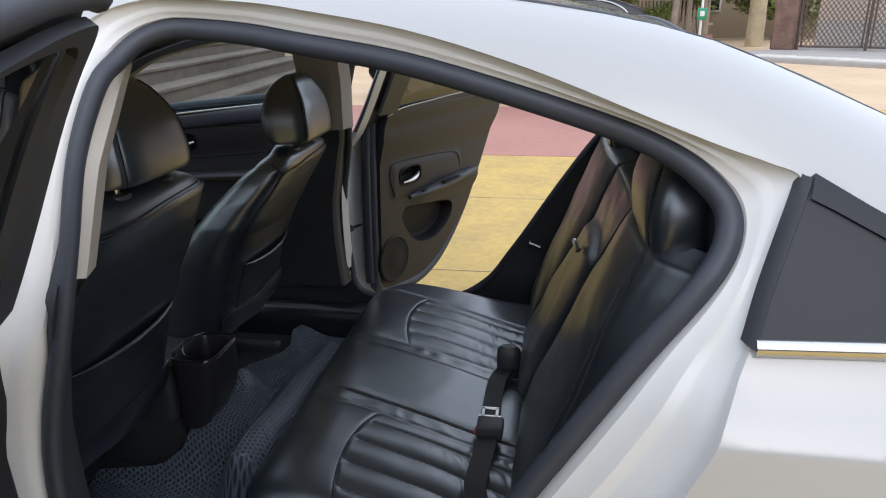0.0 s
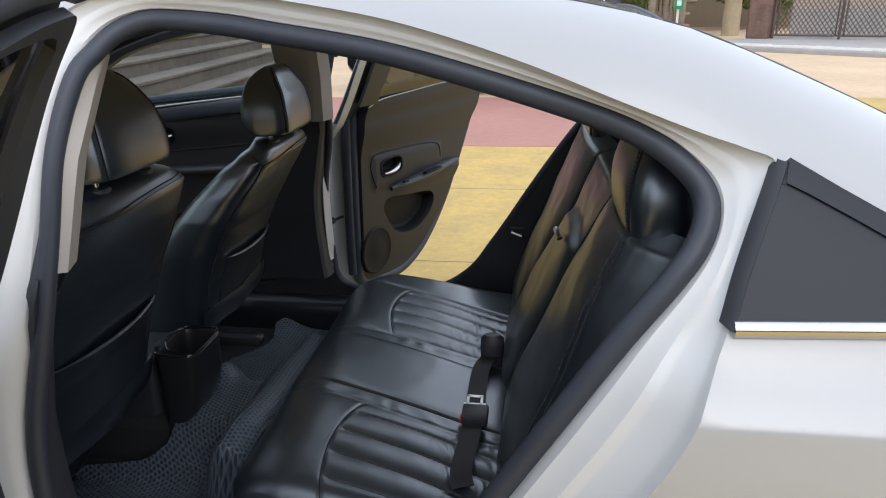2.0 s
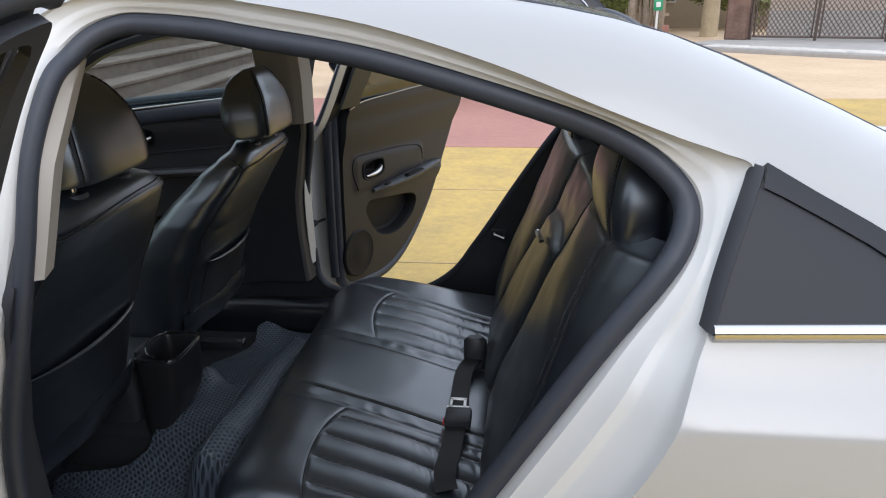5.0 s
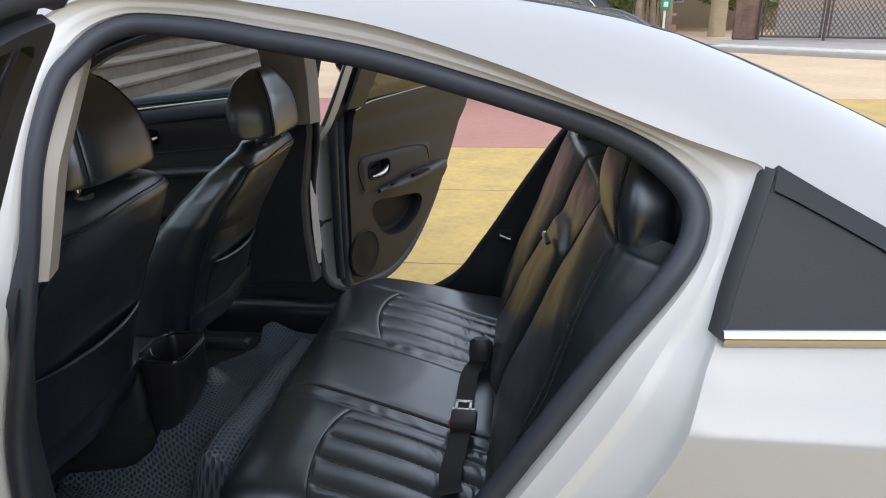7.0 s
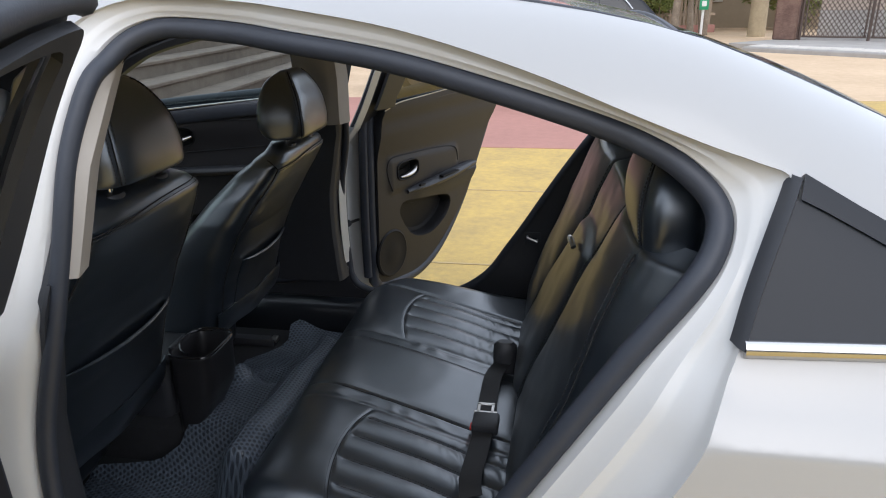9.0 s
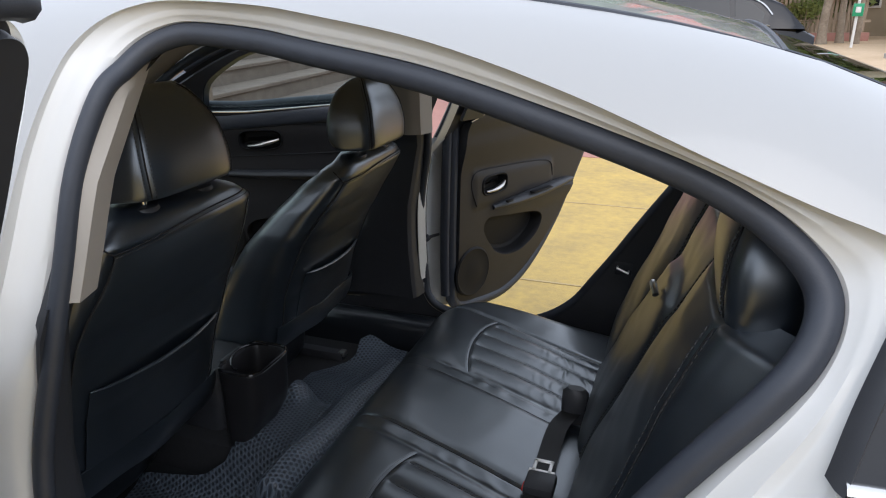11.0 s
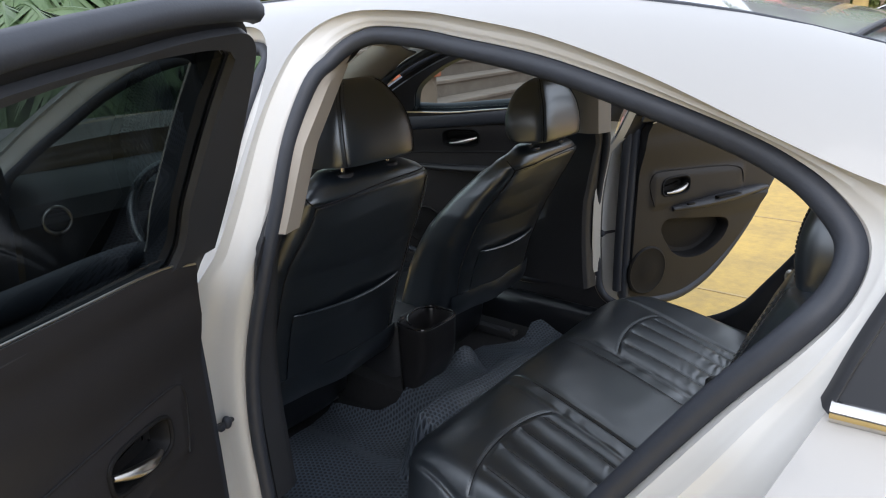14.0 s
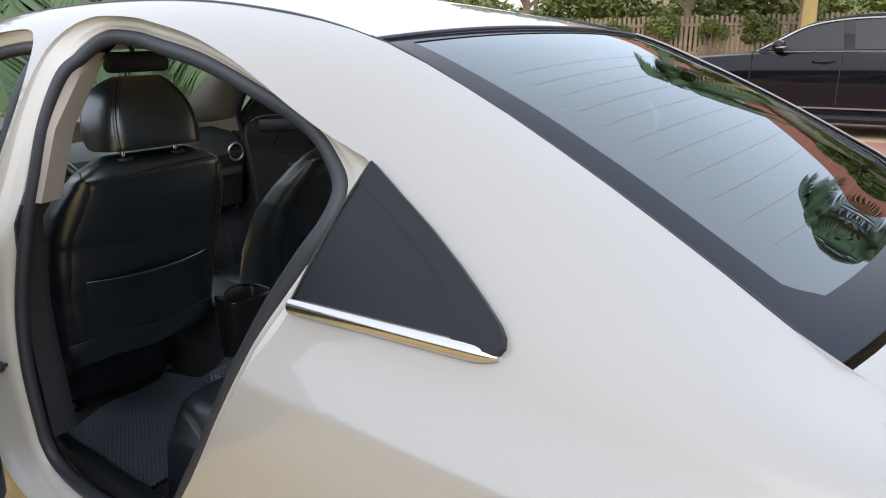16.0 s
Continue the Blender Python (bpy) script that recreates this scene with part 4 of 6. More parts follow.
    for sy in (-1, 1):
        for nm, dd, rad, mat in (("headrest_seam", 0.0, 0.0013, SEAM), ("headrest_stitching", 0.008, 0.0009, THREAD), ("headrest_stitching", -0.007, 0.0009, THREAD)):
            pts = []
            for i in range(27):
                u = 0.02 + 0.95 * i / 26
                ring = head_ring(u, 240, 0.0006)
                mid = yc + 0.01
                hw = curve(u, [(0, 0.124), (0.04, 0.130), (0.3, 0.131), (0.55, 0.121), (0.75, 0.104), (0.88, 0.086), (0.96, 0.068), (1, 0.05)])
                cx = sum(q.x for q in ring) / 240
                cand = sorted((p for p in ring if p.x > cx), key=lambda p: abs(p.y - (mid + sy * (hw * 0.86 - dd))))
                pts.append((cand[0] + cand[1]) / 2)
            for _ in range(2):
                pts = [pts[0]] + [(a + b * 2 + c) / 4 for a, b, c in zip(pts, pts[1:], pts[2:])] + [pts[-1]]
            if mat is SEAM:
                bm = tube(pts, rad, 6)
            else:
                bm = bmesh.new()
                for a, b in zip(pts, pts[1:]):
                    tube([a.lerp(b, 0.1), a.lerp(b, 0.75)], rad, 4, bm=bm)
            part(nm, bm, mat, seat)
    for sy in (-0.075, 0.075):
        part("headrest_post", tube([at(-0.085, sy, 1.05), at(-0.085, sy, 1.15)], 0.0065, 12), CHROME, seat, "chrome headrest post")
        part("post_collar", loft([[at(-0.085 + r * 0.8 * math.cos(k * math.tau / 20), sy + r * math.sin(k * math.tau / 20), z) for k in range(20)] for r, z in ((0.030, 1.070), (0.031, 1.093), (0.027, 1.098), (0.012, 1.100))]), PLASTIC, seat, "black post collar")
    return seat


def shoulder_z(y):
    """Height of the sewn line under a front seat's shoulders."""
    return 1.046 + 0.022 * math.sin(min(max((y + 0.186) / 0.30, 0), 1) * math.pi / 2)


def side_seam(z):
    """Distance of a front seat's upright seams from its middle."""
    return 0.186 + 0.034 * smoothstep(1.046, 0.88, z) - 0.02 * smoothstep(0.75, 0.5, z)


front_seat(0.525, 0.0, [(0.4, 0.0), (1.2, 0.0)], 0.174, 0.505, "driver seat in black leather cover with a back pocket")
front_seat(1.262, -0.050, [(0.4, 0.0), (0.78, 0.003), (0.95, 0.018), (1.05, 0.038), (1.12, 0.066), (1.3, 0.076)], 0.150, 0.545, "passenger seat in black leather cover with a back pocket")


def cushion_z(x, y):
    z = curve(x, [(0.10, 0.490), (0.20, 0.507), (0.30, 0.500), (0.45, 0.478), (0.58, 0.455), (0.70, 0.44)])
    w = abs(y - 0.955)
    z -= 0.08 * smoothstep(0.53, 0.69, w) ** 1.6
    return z


# the sewn lines slant inward to the car's near side as they run back
SLANT = 0.22
PLEATS = ((0.375, 0.735), (1.105, 1.435))
MIDDLE = (0.790, 1.055)


def pattern(x, y):
    """The lengthwise coordinate of the cover's sewing at a place of the cushion."""
    return y + (SLANT + 0.10 * smoothstep(1.2, 1.5, y)) * (x - 0.2)


def unpattern(x, q):
    y = q
    for _ in range(8):
        y -= pattern(x, y) - q
    return y


def panel_front(w):
    return 0.296 + 0.034 * w * w


def cushion_xy(x, y):
    """Height of the cushion's cover over the flat of the seat."""
    q = pattern(x, y)
    z = 0.0
    # two puffed outer seats, a raised middle panel and channels between them
    z += 0.003 * smoothstep(MIDDLE[0] - 0.012, MIDDLE[0] + 0.03, q) * (1 - smoothstep(MIDDLE[1] - 0.03, MIDDLE[1] + 0.012, q))
    for y0, y1 in PLEATS:
        c, h = (y0 + y1) / 2, (y1 - y0) / 2
        w = (q - c) / h
        z += 0.007 * max(0.0, 1 - abs(w) ** 5) * smoothstep(0.10, 0.26, x)
        if abs(w) < 1.08:
            f = panel_front(w)
            inn = smoothstep(f - 0.002, f + 0.020, x) * (1 - smoothstep(0.95, 1.01, abs(w)))
            k = (w + 1) * 2.25 + 0.05 * math.sin(x * 16 + y0 * 9)
            rib = abs(math.sin(k * math.pi)) ** 0.55
            z += inn * (0.0065 * rib - 0.0065)
            # puckers across the pleats where the cover is drawn in, towards the back
            pk = smoothstep(0.44, 0.58, x + 0.02 * math.sin(k * 7))
            z += inn * 0.0007 * pk * math.sin(x * 210 + 4 * noise.noise(Vector((x * 30, y * 22, 7))) + 5 * noise.noise(Vector((x * 11, y * 9, 4))) + k * 2.3) * rib
            z -= 0.0025 * math.exp(-((x - f) / 0.006) ** 2) * (1 - smoothstep(0.95, 1.02, abs(w)))
    for ys, d, wd in ((0.742, 0.002, 0.007), (MIDDLE[0], 0.0025, 0.003), (MIDDLE[1], 0.0012, 0.0025), (1.100, 0.002, 0.007), (0.362, 0.006, 0.007), (1.448, 0.006, 0.007)):
        z -= d * math.exp(-((q - ys) / wd) ** 2)
    z += 0.0035 * noise.noise(Vector((x * 5, y * 5, 3))) + 0.0009 * noise.noise(Vector((x * 17, y * 13, 3)))
    # short drawn wrinkles along the channels
    z += 0.0010 * math.sin(x * 90 + 4 * noise.noise(Vector((x * 9, y * 9, 8)))) * (math.exp(-((q - 0.76) / 0.02) ** 2) + math.exp(-((q - 1.085) / 0.02) ** 2))
    return z


def cushion(u, v):
    y = 0.270 + 1.300 * v
    end = abs(y - 0.935)
    back = 0.075 * smoothstep(0.46, 0.65, end) ** 1.5
    if u < 0.25:
        a = u / 0.25
        ang = math.pi / 2 * (a - 1)
        x = 0.205 + back + 0.105 * math.sin(ang)
        z = cushion_z(0.205 + back, y) - 0.075 + 0.075 * math.cos(ang)
        if a < 0.35:
            z -= (0.35 - a) * 0.6
    else:
        x = 0.205 + back + (u - 0.25) / 0.75 * (0.49 - back)
        z = cushion_z(x, y)
    # both ends turn down to the floor
    z -= 0.20 * (smoothstep(0.030, 0.0, v) + smoothstep(0.970, 1.0, v))
    return Vector((x, y, z + cushion_xy(x, y) * smoothstep(0.02, 0.25, u)))


def on_cushion(x, q, lift):
    y = unpattern(x, q)
    end = abs(y - 0.935)
    back = 0.075 * smoothstep(0.46, 0.65, end) ** 1.5
    return cushion(0.25 + 0.75 * (x - 0.205 - back) / (0.49 - back), (y - 0.270) / 1.300) + Vector((0, 0, lift))


rear_seat = tagged(new("rear_bench"), "rear bench seat in black leather with pleated panels")
rear_seat.parent = car
part("cushion", grid(220, 420, cushion), LEATHER, rear_seat, "black leather bench cushion with pleats")


def stitches(nm, pts, r=0.0008):
    bm = bmesh.new()
    for a, b in zip(pts, pts[1:]):
        tube([a.lerp(b, 0.1), a.lerp(b, 0.7)], r, 4, bm=bm)
    part(nm, bm, THREAD, rear_seat, "grey stitching")


for q in MIDDLE:
    part("cushion_seam", tube([on_cushion(0.225 + 0.40 * i / 50, q, 0.0002) for i in range(51)], 0.0012, 6), SEAM, rear_seat)
    stitches("cushion_stitching", [on_cushion(0.225 + 0.40 * i / 70, q + (0.007 if q < 0.9 else -0.007), 0.0004) for i in range(71)], 0.0005)
for y0, y1 in PLEATS:
    c, h = (y0 + y1) / 2, (y1 - y0) / 2
    for k in (1, 2, 3, 4):
        pts = []
        for i in range(50):
            x = 0.325 + 0.285 * i / 49
            w = (k - 0.05 * math.sin(x * 16 + y0 * 9)) / 2.25 - 1
            pts.append(on_cushion(x, c + w * h, 0.0004))
        part("pleat_seam", tube(pts, 0.0012, 6), SEAM, rear_seat)
        stitches("pleat_stitching", [p + Vector((0, 0.005, 0.0030)) for p in pts[2:]], 0.0006)
    part("panel_seam", tube([on_cushion(panel_front(-0.97 + 1.94 * i / 50), c + (-0.97 + 1.94 * i / 50) * h, 0.0004) for i in range(51)], 0.0012, 6), SEAM, rear_seat)
    stitches("panel_stitching", [on_cushion(panel_front(-0.95 + 1.9 * i / 60) - 0.007, c + (-0.95 + 1.9 * i / 60) * h, 0.0003) for i in range(61)], 0.0005)


ARM_NEAR = [(0.42, 0.785), (0.70, 0.735), (0.90, 0.694), (1.06, 0.630), (1.10, 0.62)]
ARM_FAR = [(0.42, 1.215), (0.524, 1.200), (0.713, 1.140), (0.886, 1.010), (1.06, 0.985), (1.10, 0.98)]


def rear_back(u, v):
    y = 0.24 + 1.32 * v
    t = u
    x = lerp(t, [(0, 0.70), (0.15, 0.675), (0.5, 0.765), (0.85, 0.855), (0.95, 0.885), (1, 0.94)])
    z = 0.42 + 0.68 * t - 0.02 * smoothstep(0.93, 1, t)
    ya, yb = lerp(z, ARM_NEAR), lerp(z, ARM_FAR)
    # puffed seat panels at both sides of a folded-up armrest
    for y0, y1 in ((0.31, ya), (yb, 1.50)):
        w = (y - (y0 + y1) / 2) / ((y1 - y0) / 2)
        x -= 0.020 * max(0.0, 1 - abs(w) ** 3) * smoothstep(0.05, 0.3, t)
    w = (y - (ya + yb) / 2) / ((yb - ya) / 2)
    x -= 0.018 * max(0.0, 1 - abs(w) ** 6) * smoothstep(0.0, 0.1, t) * (1 - smoothstep(0.925, 0.950, z + 0.03 * w * w))
    for line, d in ((ya, 0.010), (yb, 0.010)):
        x += d * math.exp(-((y - line) / 0.007) ** 2)
    for line in (0.31 + 0.05 * t, 1.50 - 0.05 * t):
        x += 0.006 * math.exp(-((y - line) / 0.006) ** 2)
    x += 0.05 * smoothstep(0.57, 0.66, abs(y - 0.9))
    x += 0.005 * noise.noise(Vector((z * 7, y * 7, 7))) + 0.0015 * noise.noise(Vector((z * 22, y * 16, 9)))
    return Vector((x, y, z))


bb = grid(130, 280, rear_back)
for _ in range(2):
    bmesh.ops.smooth_vert(bb, verts=[v for v in bb.verts if not v.is_boundary], factor=0.4, use_axis_x=True, use_axis_y=True, use_axis_z=True)
part("bench_back", bb, LEATHER, rear_seat, "black leather bench backrest")
for table in (ARM_NEAR, ARM_FAR, [(0.42, 0.31), (1.04, 0.36)], [(0.42, 1.50), (1.04, 1.45)]):
    pts = []
    for i in range(60):
        t = 0.05 + 0.88 * i / 59
        z = 0.42 + 0.68 * t
        pts.append(rear_back(t, (lerp(z, table) - 0.24) / 1.32) + Vector((-0.001, 0, 0)))
    part("back_seam", tube(pts, 0.0014, 6), SEAM, rear_seat)
    for e in (-0.010, 0.010):
        stitches("back_stitching", [rear_back(0.05 + 0.88 * i / 59, (lerp(0.42 + 0.68 * (0.05 + 0.88 * i / 59), table) + e - 0.24) / 1.32) + Vector((-0.0016, 0, 0)) for i in range(60)], 0.0009)


def rear_head(yc):
    rows = []
    hw_at = [(0, 0.135), (0.06, 0.155), (0.4, 0.168), (0.7, 0.155), (0.88, 0.125), (1, 0.07)]
    for i in range(31):
        u = i / 30
        z = 1.030 + 0.185 * u
        th = curve(u, [(0, 0.07), (0.1, 0.10), (0.6, 0.11), (0.9, 0.08), (1, 0.03)])
        hw = curve(u, hw_at)
        xf = curve(u, [(0, 0.892), (0.1, 0.876), (0.5, 0.868), (0.85, 0.885), (1, 0.91)])
        ring = []
        for x, y in squircle(xf + th / 2, 0, th / 2, hw, 120, 3.6):
            if x < xf + th / 2:
                x += 0.004 * math.exp(-((abs(y) - hw * 0.74) / 0.005) ** 2)
            ring.append(Vector((x, yc + y, z)))
        rows.append(ring)
    hd = loft(rows)
    for _ in range(2):
        bmesh.ops.smooth_vert(hd, verts=hd.verts[:], factor=0.4, use_axis_x=True, use_axis_y=True, use_axis_z=True)
    part("rear_headrest", hd, LEATHER, rear_seat, "black leather rear headrest")
    for sy in (-1, 1):
        for e, nm in ((0.0, "headrest_seam"), (0.008, "headrest_stitching")):
            pts = []
            for i in range(28):
                k = 1 + i
                ring = rows[k]
                hw = curve(k / 30, hw_at)
                mx = sum(p.x for p in ring) / 120
                near = sorted((p for p in ring if p.x < mx), key=lambda p: abs(p.y - yc - sy * (hw * 0.74 - e)))
                pts.append((near[0] + near[1]) / 2 + Vector((-0.001, 0, 0)))
            for _ in range(3):
                pts = [pts[0]] + [(a + b * 2 + c) / 4 for a, b, c in zip(pts, pts[1:], pts[2:])] + [pts[-1]]
            if e:
                stitches(nm, pts, 0.0010)
            else:
                part(nm, tube(pts, 0.0014, 6), SEAM, rear_seat)


rear_head(0.49)
rear_head(1.31)

# ---------------------------------------------------------------- cabin front
dash = tagged(new("dashboard"), "dark grey dashboard with round vents")
dash.parent = car
prof = [(-1.62, 0.98), (-1.45, 1.0), (-1.30, 0.985), (-1.22, 0.95), (-1.19, 0.89), (-1.22, 0.80), (-1.26, 0.62), (-1.40, 0.55), (-1.62, 0.55)]
part("dash_body", loft([[Vector((x, y, z - 0.03)) for x, z in prof] for y in (0.15, 0.5, 0.9, 1.3, 1.66)]), PLASTIC, dash, "moulded dark dashboard")
for y in (0.26, 0.80, 1.0, 1.61):
    ring = [(-1.195, y + 0.042 * math.cos(t), 0.865 + 0.042 * math.sin(t)) for t in [k * math.tau / 28 for k in range(28)]]
    vent = part("vent", tube(ring, 0.006, 8, True), SATIN, dash, "round vent with a silver ring")
    part("vent_cup", tube([(-1.215, y, 0.865), (-1.198, y, 0.865)], 0.040, 24), RECESS, vent)
    for k in (-1, 0, 1):
        part("vent_slat", box(-1.200, -1.192, y - 0.034 + 0.006 * abs(k), y + 0.034 - 0.006 * abs(k), 0.862 + 0.018 * k, 0.868 + 0.018 * k, 0.001), PLASTIC, vent)
part("dash_strip", box(-1.225, -1.20, 1.10, 1.64, 0.755, 0.79, 0.005), SATIN, dash, "silver dashboard strip")
part("centre_console", box(-1.3, -0.27, 0.80, 1.0, 0.25, 0.52, 0.03, 3), PLASTIC, car, "black centre console")
c = Vector((-0.86, 0.525, 0.86))
ring = []
for k in range(40):
    t = k * math.tau / 40
    ring.append(c + Vector((-0.09 * math.sin(t), 0.185 * math.cos(t), 0.165 * math.sin(t))))
wheel_s = part("steering_wheel", tube(ring, 0.016, 10, True), LEATHER, car, "black steering wheel")
part("wheel_hub", box(-0.93, -0.87, 0.455, 0.595, 0.79, 0.92, 0.03, 3), PLASTIC, wheel_s)
part("column", tube([(-0.9, 0.525, 0.85), (-1.2, 0.525, 0.78)], 0.05, 12), PLASTIC, car)
mirror = part("cabin_mirror", box(-0.70, -0.665, 0.745, 0.985, 1.288, 1.358, 0.022, 3), PLASTIC, car, "black rear-view mirror")
part("mirror_stem", tube([(-0.69, 0.865, 1.35), (-0.80, 0.9, 1.40)], 0.008, 8), PLASTIC, mirror)

# ---------------------------------------------------------------- loose things in the car
BINBLACK = material("bin_plastic", (0.018, 0.018, 0.020), 0.35, var=0.2, scale=15)
trash = thing("waste_bin", "small black plastic waste bin behind the centre console", "bin")
rows = []
for z, g in ((0.30, 0.012), (0.31, 0.004), (0.35, 0.003), (0.39, 0.001), (0.43, -0.001), (0.47, -0.002), (0.545, -0.004), (0.563, -0.006), (0.567, -0.003), (0.565, 0.004), (0.555, 0.008), (0.34, 0.014)):
    taper = 0.03 * (1 - smoothstep(0.30, 0.46, z))
    rows.append([Vector((x, y, z)) for x, y in squircle(-0.187 - taper, 0.845, 0.058 - g - taper, 0.082 - g, 40, 4.5)])
part("bin_body", loft(rows), BINBLACK, trash, "open black bin with a rounded rim")
part("bin_rim", tube([Vector((x, y, 0.567)) for x, y in squircle(-0.187, 0.845, 0.060, 0.084, 60, 4.5)], 0.0045, 8, True), BLACKGLOSS, trash, "glossy rolled rim")
part("bin_liner_rim", tube([Vector((-0.187 + 0.046 * math.cos(a), 0.845 + 0.07 * math.sin(a), 0.571 + 0.012 * math.cos(a) ** 2)) for a in [math.pi * (0.5 + k / 20) for k in range(21)]], 0.003, 6), BLACKGLOSS, trash, "raised back rim")
part("bin_hook", box(-0.262, -0.240, 0.80, 0.89, 0.505, 0.573, 0.008), PLASTIC, trash)


# seat belt across the bench, with its buckle and a second buckle stub
BELT = material("belt_webbing", (0.016, 0.016, 0.017), 0.6, var=0.3, scale=60, bump=0.5, bump_scale=900)


def strap(points, width, across):
    pts = spline(points, 30, False)
    rows = []
    for i, p in enumerate(pts):
        d = (pts[min(i + 1, 29)] - pts[max(i - 1, 0)]).normalized()
        a = Vector(across) - d * d.dot(Vector(across))
        a.normalize()
        n = d.cross(a).normalized()
        rows.append([p + a * (width / 2) * sx + n * 0.0012 * sn for sx, sn in ((-1, -1), (1, -1), (1, 1), (-1, 1))])
    return loft(rows)


belt = tagged(new("seat_belt"), "black seat belt with a loose buckle on the bench")
belt.parent = rear_seat
part("webbing", strap([(0.625, 1.02, 0.475), (0.602, 0.93, 0.482), (0.598, 0.83, 0.472), (0.602, 0.74, 0.478), (0.598, 0.62, 0.478), (0.592, 0.50, 0.482), (0.600, 0.46, 0.470)], 0.047, (1, 0, 0)), BELT, belt)
part("buckle", box(0.572, 0.635, 0.672, 0.735, 0.470, 0.496, 0.006), PLASTIC, belt, "black plastic belt buckle")
part("button", box(0.566, 0.573, 0.69, 0.715, 0.468, 0.476, 0.002), material("red_button", (0.55, 0.03, 0.02), 0.4), belt, "red release button")
tg = bmesh.new()
for q in ((0.578, 0.586, 0.735, 0.775), (0.612, 0.620, 0.735, 0.775), (0.578, 0.620, 0.768, 0.778), (0.572, 0.628, 0.728, 0.742)):
    box(q[0], q[1], q[2], q[3], 0.490, 0.493, 0.001, 1, tg)
part("tongue", tg, SATIN, belt, "metal belt tongue")
part("buckle_stub", loft([[Vector((0.625 + r * 1.2 * math.cos(k * math.tau / 18), 1.01 + q + r * 0.7 * math.sin(k * math.tau / 18), z)) for k in range(18)] for r, z, q in ((0.026, 0.45, 0), (0.028, 0.50, 0.01), (0.027, 0.525, 0.015), (0.018, 0.535, 0.016))]), PLASTIC, belt, "black upright buckle stub")
part("shoulder_webbing", strap([(0.895, 0.80, 1.04), (0.842, 0.835, 0.94), (0.806, 0.85, 0.885), (0.775, 0.86, 0.80), (0.74, 0.87, 0.70)], 0.046, (0, 1, 0)), BELT, belt)
part("belt_guide", tube([(0.79, 0.822, 0.895), (0.785, 0.835, 0.905), (0.782, 0.86, 0.905), (0.785, 0.872, 0.892)], 0.007, 8), SATIN, belt, "metal belt guide")


def mat_point(u, v):
    y = 0.285 + 1.255 * v
    front = lerp(y, [(0.28, -0.36), (0.43, -0.40), (0.62, -0.44), (0.672, -0.45), (0.690, -0.265), (0.722, -0.216), (0.905, -0.197), (1.054, -0.184), (1.075, -0.195), (1.10, -0.28), (1.3, -0.30), (1.36, -0.25), (1.44, -0.20), (1.51, -0.215), (1.545, -0.19)])
    up = smoothstep(0.515, 0.56, y) * (1 - smoothstep(1.24, 1.36, y))
    ridge = lerp(y, [(0.28, 0.05), (0.52, 0.022), (0.66, 0.030), (1.0, 0.026), (1.20, 0.020), (1.54, 0.02)]) + 0.004 * math.sin(y * 17)
    top = lerp(y, [(0.28, 0.30), (0.54, 0.455), (0.66, 0.470), (0.83, 0.446), (1.0, 0.425), (1.15, 0.408), (1.22, 0.400), (1.54, 0.33)])
    z = 0.258 + 0.108 * math.exp(-((y - 0.88) / 0.19) ** 4)
    foot = ridge - 0.07
    if u < 0.6:
        x = front + (foot - front) * u / 0.6
        lift = (top - z) * 0.10 * smoothstep(0.35, 0.6, u) * up
    elif u < 0.85:
        t = (u - 0.6) / 0.25
        x = foot + (ridge - foot) * t
        lift = (top - z) * (0.10 + 0.90 * math.sin(t * math.pi / 2)) * up
    else:
        t = (u - 0.85) / 0.15
        x = ridge + 0.060 * t
        lift = (top - 0.040 * t * t - z) * up
    z += max(lift, 0)
    z += 0.010 * noise.noise(Vector((x * 6, y * 5, 1))) + 0.010 * math.sin(y * 16 + 1) * math.exp(-(u / 0.35) ** 2)
    z += 0.085 * smoothstep(0.92, 1.05, y) * (1 - smoothstep(1.055, 1.082, y)) * math.exp(-(u / 0.22) ** 2)
    z += 0.035 * smoothstep(1.36, 1.50, y) * math.exp(-(u / 0.25) ** 2)
    return Vector((x, y, max(z, 0.254)))


def mat_sheet(nu, nv):
    """The mat's mesh, with its pattern laid flat along the sheet."""
    bm = grid(nu, nv, mat_point)
    lay = bm.loops.layers.uv.new("flat")
    bm.verts.ensure_lookup_table()
    place = {}
    for j in range(nv + 1):
        run = 0.0
        for i in range(nu, -1, -1):
            v = bm.verts[i * (nv + 1) + j]
            if i < nu:
                run += (v.co - bm.verts[(i + 1) * (nv + 1) + j].co).length
            place[v] = (run, 0.285 + 1.255 * j / nv)
    for f in bm.faces:
        for lp in f.loops:
            lp[lay].uv = place[lp.vert]
    return thicken(bm, 0.006)


floor_mat = tagged(part("floor_mat", mat_sheet(90, 190), MAT), "dark blue-grey honeycomb rubber floor mat, curled at its edges", "mat")
striker = part("door_striker", tube([(0.655, 1.634, 0.640), (0.655, 1.612, 0.640), (0.690, 1.610, 0.628), (0.690, 1.634, 0.628)], 0.004, 8), SATIN, car, "steel door striker loop")
part("striker_plate", box(0.645, 0.700, 1.629, 1.635, 0.612, 0.655, 0.002), PLASTIC, striker)

